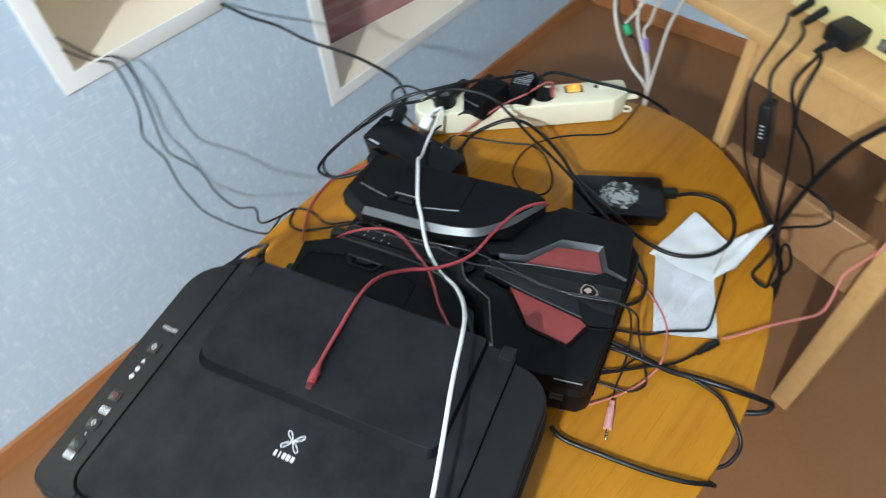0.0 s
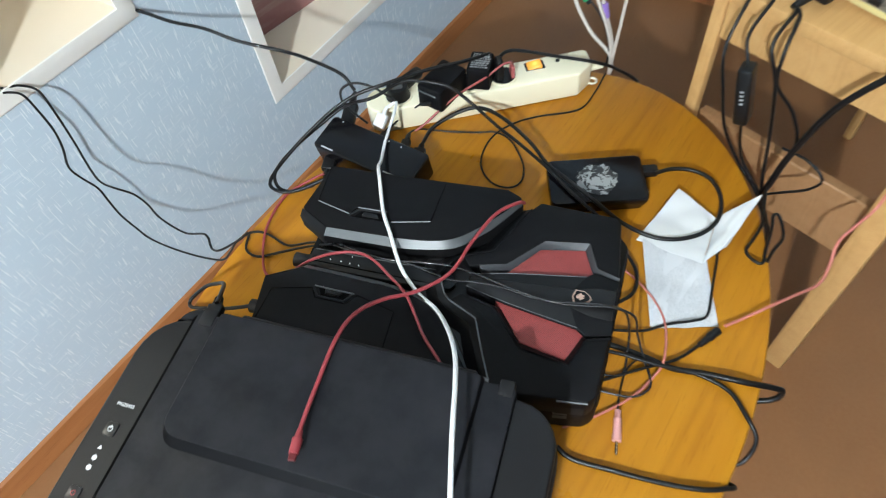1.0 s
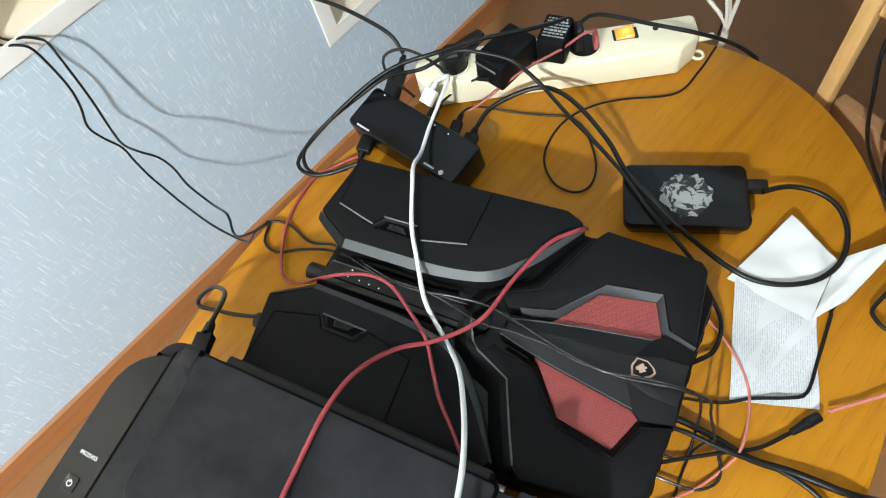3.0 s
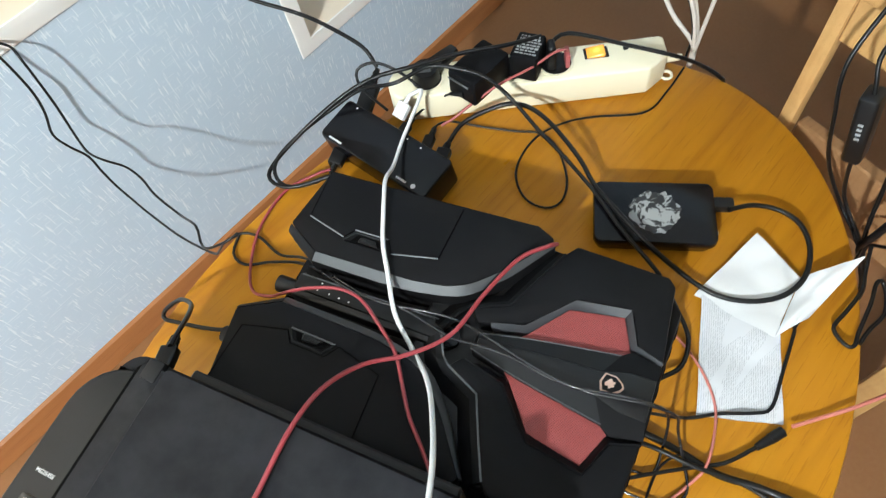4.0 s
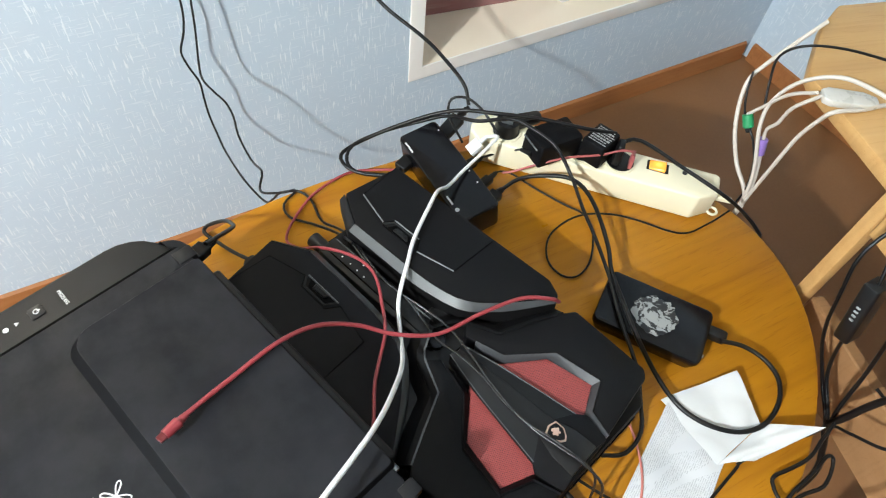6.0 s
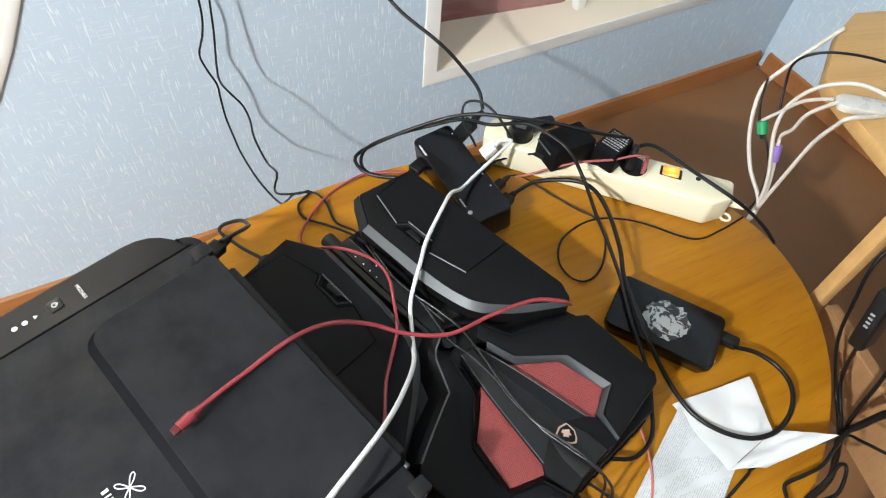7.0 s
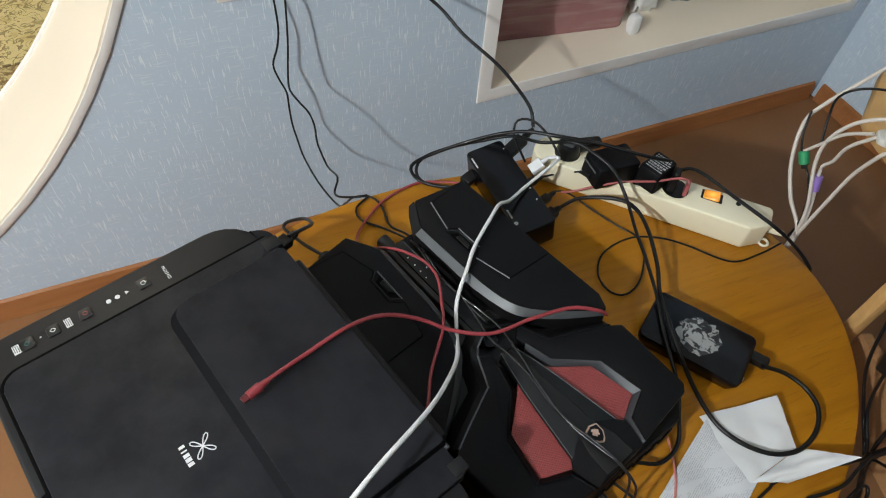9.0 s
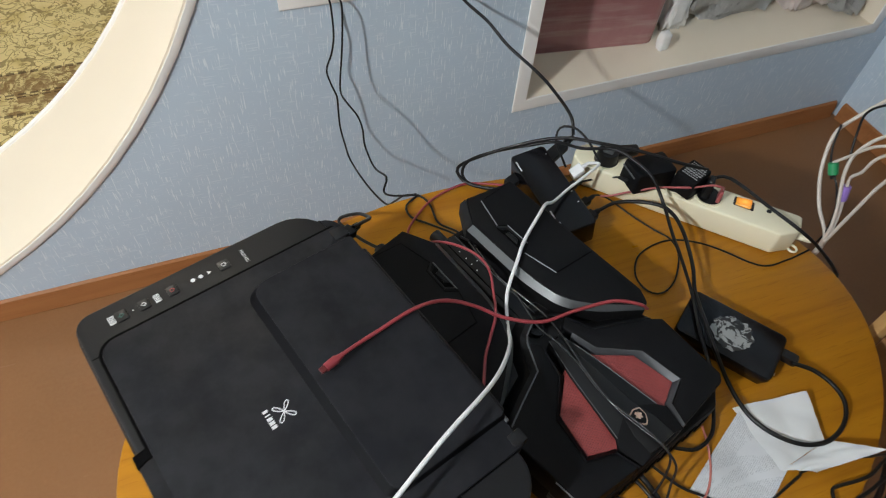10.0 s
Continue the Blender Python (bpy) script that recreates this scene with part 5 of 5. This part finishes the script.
cable("headset_lead", [(0.278, 0.174, 0.535), (0.281, 0.128, 0.543), (0.293, 0.095, 0.541), (0.297, 0.070, 0.539), (0.300, 0.038, 0.540), (0.309, 0.012, 0.5445), (0.318, -0.019, 0.546), (0.323, -0.052, 0.5465), (0.333, -0.085, 0.5465), (0.346, -0.112, 0.5465), (0.356, -0.132, 0.546), (0.367, -0.154, 0.530), (0.370, -0.163, 0.490), (0.358, -0.182, 0.462), (0.342, -0.196, 0.460), (0.329, -0.197, 0.460), (0.314, -0.186, 0.460), (0.305, -0.161, 0.460), (0.302, -0.148, 0.459), (0.301, -0.136, 0.459)], 0.0014, LEAD_SHEEN, "thin black lead lying along the computer")
cable("leaflet_lead", [(0.375, -0.130, 0.463), (0.396, -0.163, 0.459), (0.418, -0.184, 0.460), (0.439, -0.209, 0.460), (0.453, -0.218, 0.460), (0.489, -0.210, 0.460), (0.535, -0.199, 0.460), (0.540, -0.197, 0.461), (0.593, -0.199, 0.461), (0.625, -0.209, 0.463), (0.680, -0.212, 0.429)], 0.0017, CABLE_BLACK, "thin black lead crossing the leaflet")
cable("table_edge_lead", [(0.660, -0.214, 0.470), (0.634, -0.221, 0.468), (0.609, -0.228, 0.467), (0.583, -0.227, 0.466), (0.560, -0.2245, 0.465), (0.552, -0.231, 0.465), (0.548, -0.243, 0.465), (0.553, -0.248, 0.465), (0.568, -0.245, 0.466), (0.602, -0.241, 0.466), (0.626, -0.236, 0.466), (0.634, -0.241, 0.462), (0.622, -0.251, 0.458), (0.604, -0.257, 0.457), (0.581, -0.253, 0.458), (0.561, -0.252, 0.458)], 0.0021, CABLE_BLACK, "black lead bent into an angular loop on the table edge")
cable("jack_cable", [(0.4115, -0.225, 0.4615), (0.381, -0.210, 0.461), (0.355, -0.186, 0.461), (0.328, -0.162, 0.461), (0.316, -0.152, 0.462), (0.306, -0.140, 0.462)], 0.0019, CABLE_BLACK, "black audio extension cable on the table")
cable("thick_cable", [(0.345, -0.105, 0.468), (0.354, -0.130, 0.466), (0.360, -0.150, 0.463), (0.365, -0.178, 0.461), (0.368, -0.210, 0.461), (0.381, -0.244, 0.461), (0.392, -0.283, 0.463), (0.409, -0.313, 0.450), (0.413, -0.322, 0.443), (0.405, -0.316, 0.428), (0.380, -0.270, 0.415), (0.330, -0.200, 0.405)], 0.0035, CABLE_BLACK, "thick black cable running over the table edge")
cable("edge_cable", [(0.332, -0.112, 0.474), (0.342, -0.134, 0.472), (0.351, -0.155, 0.469), (0.360, -0.192, 0.467), (0.375, -0.233, 0.461), (0.375, -0.271, 0.460), (0.356, -0.297, 0.461), (0.344, -0.314, 0.452), (0.331, -0.317, 0.435), (0.315, -0.308, 0.424), (0.290, -0.270, 0.415), (0.250, -0.200, 0.405)], 0.0024, CABLE_BLACK, "black cable curling over the table edge")
cable("edge_cable", [(0.221, -0.143, 0.465), (0.219, -0.161, 0.460), (0.230, -0.201, 0.460), (0.247, -0.254, 0.460), (0.262, -0.289, 0.461), (0.276, -0.306, 0.455), (0.286, -0.314, 0.443), (0.292, -0.305, 0.426), (0.285, -0.260, 0.415)], 0.0028, CABLE_BLACK, "black cable curling over the table edge")
cable("audio_lead", [(0.365, -0.177, 0.465), (0.344, -0.168, 0.461), (0.319, -0.171, 0.460), (0.299, -0.177, 0.460), (0.285, -0.183, 0.461)], 0.0012, CABLE_BLACK, "thin black audio lead with a pink plug")
cable("salmon_lead", [(0.461, -0.110, 0.461), (0.454, -0.132, 0.460), (0.438, -0.160, 0.461), (0.415, -0.182, 0.461), (0.371, -0.198, 0.467), (0.346, -0.196, 0.460), (0.312, -0.185, 0.460), (0.272, -0.161, 0.460), (0.244, -0.138, 0.460)], 0.0014, CABLE_PINK, "thin salmon-red lead curved on the table")
cable("hanging_cable", [(0.360, 0.780, 0.596), (0.415, 0.720, 0.598), (0.432, 0.684, 0.596), (0.450, 0.638, 0.580), (0.469, 0.590, 0.571), (0.490, 0.545, 0.549), (0.516, 0.490, 0.534), (0.526, 0.448, 0.528), (0.534, 0.390, 0.515), (0.532, 0.367, 0.494)], 0.0027, CABLE_BLACK, "black cable hanging from the niche to the connector box")
cable("device_lead", [at_device(-0.028, 0.134, 0.012), (0.763, -0.105, 0.672), (0.715, -0.101, 0.619), (0.705, -0.116, 0.562), (0.710, -0.135, 0.496), (0.715, -0.171, 0.437), (0.700, -0.200, 0.421), (0.706, -0.228, 0.370), (0.712, -0.250, 0.300), (0.720, -0.260, 0.120), (0.740, -0.240, 0.006), (0.820, -0.200, 0.006)], 0.0022, CABLE_BLACK, "black lead hanging from the beige monitor")
cable("device_lead", [at_device(-0.028, 0.111, 0.012), (0.755, -0.131, 0.674), (0.715, -0.122, 0.643), (0.700, -0.133, 0.617), (0.696, -0.145, 0.581), (0.700, -0.151, 0.528), (0.710, -0.168, 0.458), (0.700, -0.205, 0.420), (0.706, -0.228, 0.370), (0.712, -0.250, 0.300), (0.720, -0.260, 0.120), (0.740, -0.240, 0.006), (0.820, -0.200, 0.006)], 0.0022, CABLE_BLACK, "black lead with an inline block at the stand")
cable("device_lead", [at_device(-0.055, 0.058, 0.008), (0.744, -0.158, 0.664), (0.712, -0.151, 0.639), (0.705, -0.171, 0.594), (0.710, -0.189, 0.512), (0.700, -0.207, 0.431), (0.706, -0.228, 0.370), (0.712, -0.250, 0.300), (0.720, -0.260, 0.120), (0.740, -0.240, 0.006), (0.820, -0.200, 0.006)], 0.0024, CABLE_BLACK, "black lead hanging from the beige monitor")
cable("device_lead", [at_device(-0.055, 0.061, 0.008), (0.742, -0.164, 0.664), (0.712, -0.166, 0.633), (0.708, -0.173, 0.592), (0.712, -0.202, 0.556), (0.715, -0.222, 0.509), (0.710, -0.218, 0.462), (0.700, -0.215, 0.417), (0.706, -0.228, 0.370), (0.712, -0.250, 0.300), (0.720, -0.260, 0.120), (0.740, -0.240, 0.006), (0.820, -0.200, 0.006)], 0.0024, CABLE_BLACK, "black lead hanging from the beige monitor")
cable("device_lead", [at_device(-0.055, -0.081, 0.008), (0.700, -0.243, 0.592), (0.700, -0.222, 0.504), (0.695, -0.215, 0.447), (0.700, -0.212, 0.407), (0.706, -0.228, 0.370), (0.712, -0.250, 0.300), (0.720, -0.260, 0.120), (0.740, -0.240, 0.006), (0.820, -0.200, 0.006)], 0.0042, CABLE_BLACK, "thick black power lead of the beige monitor")
cable("device_lead", [(0.710, -0.209, 0.499), (0.700, -0.243, 0.502), (0.690, -0.268, 0.490), (0.690, -0.259, 0.465), (0.690, -0.231, 0.442), (0.700, -0.216, 0.414), (0.706, -0.228, 0.370), (0.712, -0.250, 0.300), (0.720, -0.260, 0.120), (0.740, -0.240, 0.006), (0.820, -0.200, 0.006)], 0.0019, CABLE_BLACK, "black lead hanging in a loop")
cable("pale_cable", [(0.830, 0.120, 0.006), (0.810, 0.090, 0.200), (0.803, 0.074, 0.400), (0.800, 0.070, 0.471), (0.800, 0.109, 0.509), (0.805, 0.141, 0.551), (0.820, 0.163, 0.594), (0.840, 0.162, 0.620), (0.870, 0.156, 0.649), (0.900, 0.152, 0.671)], 0.0028, CABLE_PALE, "pale grey cable rising to the stand")
cable("pale_cable", [(0.830, 0.120, 0.006), (0.810, 0.090, 0.200), (0.803, 0.074, 0.400), (0.803, 0.069, 0.468), (0.805, 0.075, 0.500), (0.808, 0.085, 0.526), (0.808, 0.094, 0.549), (0.807, 0.100, 0.572), (0.804, 0.091, 0.591), (0.798, 0.083, 0.625), (0.798, 0.062, 0.6605)], 0.0024, CABLE_PALE, "pale grey cable with a purple plug")
cable("pale_cable", [(0.830, 0.120, 0.006), (0.810, 0.090, 0.200), (0.803, 0.074, 0.400), (0.800, 0.072, 0.474), (0.800, 0.081, 0.518), (0.800, 0.107, 0.575), (0.805, 0.113, 0.610), (0.812, 0.098, 0.648), (0.825, 0.069, 0.672), (0.844, 0.039, 0.672), (0.852, 0.008, 0.670), (0.860, -0.050, 0.666), (0.890, -0.130, 0.6585)], 0.0026, CABLE_PALE, "pale grey cable rising to the stand")
cable("pale_cable", [(0.830, 0.120, 0.006), (0.810, 0.090, 0.200), (0.803, 0.074, 0.400), (0.800, 0.068, 0.478), (0.800, 0.064, 0.536), (0.800, 0.059, 0.596), (0.792, 0.046, 0.640), (0.790, 0.037, 0.6600), (0.821, 0.028, 0.6585), (0.844, 0.024, 0.6580), (0.920, 0.005, 0.6580)], 0.0026, CABLE_PALE, "pale grey cable rising to the stand")
cable("pale_cable", [(0.8060, 0.1325, 0.571), (0.805, 0.119, 0.595), (0.8, 0.097, 0.633), (0.797, 0.068, 0.6605)], 0.0022, CABLE_PALE, "pale grey cable from a green plug to the joiner")
cable("thin_black_cable", [(0.800, 0.077, 0.455), (0.800, 0.078, 0.499), (0.805, 0.106, 0.565), (0.820, 0.137, 0.617), (0.840, 0.153, 0.637), (0.860, 0.141, 0.654), (0.870, 0.102, 0.674), (0.860, 0.037, 0.703)], 0.0017, CABLE_BLACK, "thin black cable rising to the stand")
cable("green_plug_lead", [(0.820, 0.163, 0.612), (0.808, 0.148, 0.587), (0.805, 0.131, 0.564), (0.803, 0.110, 0.553), (0.802, 0.090, 0.530)], 0.0015, CABLE_BLACK, "thin black lead with a green plug")
cable("salmon_lead", [(0.447, -0.240, 0.463), (0.471, -0.256, 0.461), (0.497, -0.274, 0.464), (0.535, -0.295, 0.452), (0.572, -0.315, 0.442), (0.600, -0.318, 0.446), (0.628, -0.315, 0.462), (0.655, -0.325, 0.472), (0.682, -0.336, 0.482), (0.694, -0.340, 0.520), (0.700, -0.350, 0.570), (0.700, -0.366, 0.625), (0.706, -0.384, 0.6610), (0.740, -0.402, 0.6575)], 0.0019, CABLE_PINK, "thin salmon-red lead running to the stand")


# ---- plugs on the cables ----
def loose_plug(name, a, b, w, h, mat, label):
    root = thing(name, Matrix(), label, "plug")
    plug_body("shell", a, b, w, h, mat, root)
    return root


rp = thing("red_usb_plug", Matrix(), "red USB plug at a cable end on the printer", "plug")
bm = cylinder(0.0043, 0.0, 0.013, 16, 0.0048)
for i in range(4):
    cylinder(0.0036 - 0.0003 * i, 0.013 + 0.0022 * i, 0.0146 + 0.0022 * i, 12, bm=bm)
bm.transform(between((0.050, 0.0215, TOP + 0.1705), (0.072, 0.0325, TOP + 0.1685)))
part("shell", bm, CABLE_RED, rp)
bm = box(-0.0034, 0.0034, -0.0013, 0.0013, -0.0062, 0.0005, 0.0005, 1)
bm.transform(between((0.050, 0.0215, TOP + 0.1705), (0.072, 0.0325, TOP + 0.1685)))
part("contact", bm, plain("dark_red_metal", (0.14, 0.028, 0.030), 0.35, 0.6), rp, "dark red metal contact")

pk = thing("audio_plug", Matrix(), "pale pink audio jack plug lying on the table", "plug")
M = between((0.2835, -0.1835, TOP + 0.006), (0.262, -0.1925, TOP + 0.0058))
bm = cylinder(0.0042, 0.0, 0.018, 16, 0.0047)
cylinder(0.0050, 0.0175, 0.0250, 16, bm=bm)
for i in range(4):
    cylinder(0.0034, -0.0022 - 0.0024 * i, -0.0008 - 0.0024 * i, 14, bm=bm)
cylinder(0.0022, -0.0100, 0.0, 12, bm=bm)
bm.transform(M)
part("shell", bm, plain("pale_pink_plastic", (0.66, 0.33, 0.30), 0.4), pk)
bm = cylinder(0.0018, 0.025, 0.0378, 12)
cylinder(0.0018, 0.0380, 0.0400, 12, 0.0007, bm=bm)
bm.transform(M)
part("tip", bm, plain("pale_gold", (0.78, 0.62, 0.40), 0.25, 1.0), pk, "pale gold jack tip")
for z in (0.0300, 0.0340):
    bm = cylinder(0.00195, z, z + 0.0008, 12)
    bm.transform(M)
    part("ring", bm, BLACK_PLASTIC, pk, "black insulating ring")

jk = thing("jack_socket", Matrix(), "black audio extension socket lying on the table", "plug")
bm = cylinder(0.0032, 0.0, 0.016, 16, 0.0046)
cylinder(0.0050, 0.0155, 0.030, 16, bm=bm)
bm.transform(between((0.4105, -0.2247, TOP + 0.0065), (0.440, -0.2365, TOP + 0.0065)))
part("shell", bm, BLACK_PLASTIC, jk)

loose_plug("video_plug", (0.4740, 0.3400, TOP + 0.026), (0.531, 0.3655, TOP + 0.037), 0.020, 0.012, BLACK_PLASTIC, "black video plug in a connector box")
loose_plug("usb_plug", (0.4705, 0.2100, TOP + 0.026), (0.503, 0.2235, TOP + 0.022), 0.017, 0.011, BLACK_PLASTIC, "black plug in a connector box")
loose_plug("usb_plug", (0.4705, 0.2350, TOP + 0.026), (0.512, 0.2535, TOP + 0.020), 0.013, 0.009, BLACK_PLASTIC, "black plug in a connector box")
loose_plug("power_jack", (0.4705, 0.2750, TOP + 0.026), (0.508, 0.2860, TOP + 0.020), 0.012, 0.010, BLACK_PLASTIC, "black power plug in a connector box")
loose_plug("side_plug", (0.4180, 0.3260, TOP + 0.018), (0.386, 0.3130, TOP + 0.016), 0.018, 0.010, BLACK_PLASTIC, "black plug in a connector box side")
loose_plug("printer_plug", (0.1100, 0.2030, TOP + 0.128), (0.1400, 0.2250, TOP + 0.1195), 0.016, 0.012, BLACK_PLASTIC, "black USB plug in the printer back")

inline = thing("inline_block", Matrix(), "black inline cable block with white marks", "cable block")
M = between((0.699, -0.135, TOP + 0.157), (0.699, -0.152, TOP + 0.073))
bm = prism(rounded(-0.0125, 0.0125, -0.009, 0.009, 0.004), 0.0, 0.082, 0.003, 2)
bm.transform(M)
part("body", bm, BLACK_PLASTIC, inline)
bm = bmesh.new()
for i in range(4):
    bar = box(-0.0028, 0.0028, -0.0105, -0.0089, 0.028 + 0.006 * i, 0.0298 + 0.006 * i)
    join(bm, bar)
    join(bm, box(-0.0140, -0.0124, -0.0022, 0.0022, 0.028 + 0.006 * i, 0.0298 + 0.006 * i))
bm.transform(M)
part("mark", bm, PRINT_GREY, inline)

for name, a, b, mat, label in (
        ("green_audio_plug", (0.8060, 0.1325, TOP + 0.116), (0.8050, 0.1215, TOP + 0.102), plain("green_plastic", (0.02, 0.24, 0.09), 0.4), "green audio plug hanging by the table edge"),
        ("purple_audio_plug", (0.8083, 0.098, TOP + 0.102), (0.8077, 0.091, TOP + 0.080), plain("purple_plastic", (0.26, 0.16, 0.48), 0.4), "purple audio plug hanging by the table edge")):
    root = thing(name, Matrix(), label, "plug")
    bm = cylinder(0.0068, 0.0, (Vector(b) - Vector(a)).length, 16)
    bevel(bm, 0.001, 1)
    bm.transform(between(a, b))
    part("shell", bm, mat, root)
    n = (Vector(b) - Vector(a)).length
    bm = cylinder(0.0048, n, n + (0.022 if name[0] == "p" else 0.006), 12, 0.0036)
    bm.transform(between(a, b))
    part("sleeve", bm, CABLE_PALE if name[0] == "p" else BLACK_PLASTIC, root)
JOINER = plain("cloudy_plastic", (0.50, 0.48, 0.44), 0.3, vary=0.12, smudge=60)
joiner = thing("cable_joiner", Matrix(), "pale plastic cable joiner lying on the stand", "cable joiner")
bm = prism([(-0.030, -0.008), (-0.022, -0.0125), (0.018, -0.0125), (0.032, -0.006), (0.032, 0.006), (0.018, 0.0125), (-0.022, 0.0125), (-0.030, 0.008)], 0.0, 0.009, 0.002, 2)
bm.transform(pose(0.822, 0.045, TOP + 0.2003, 0, 0, -37))
part("body", bm, JOINER, joiner)
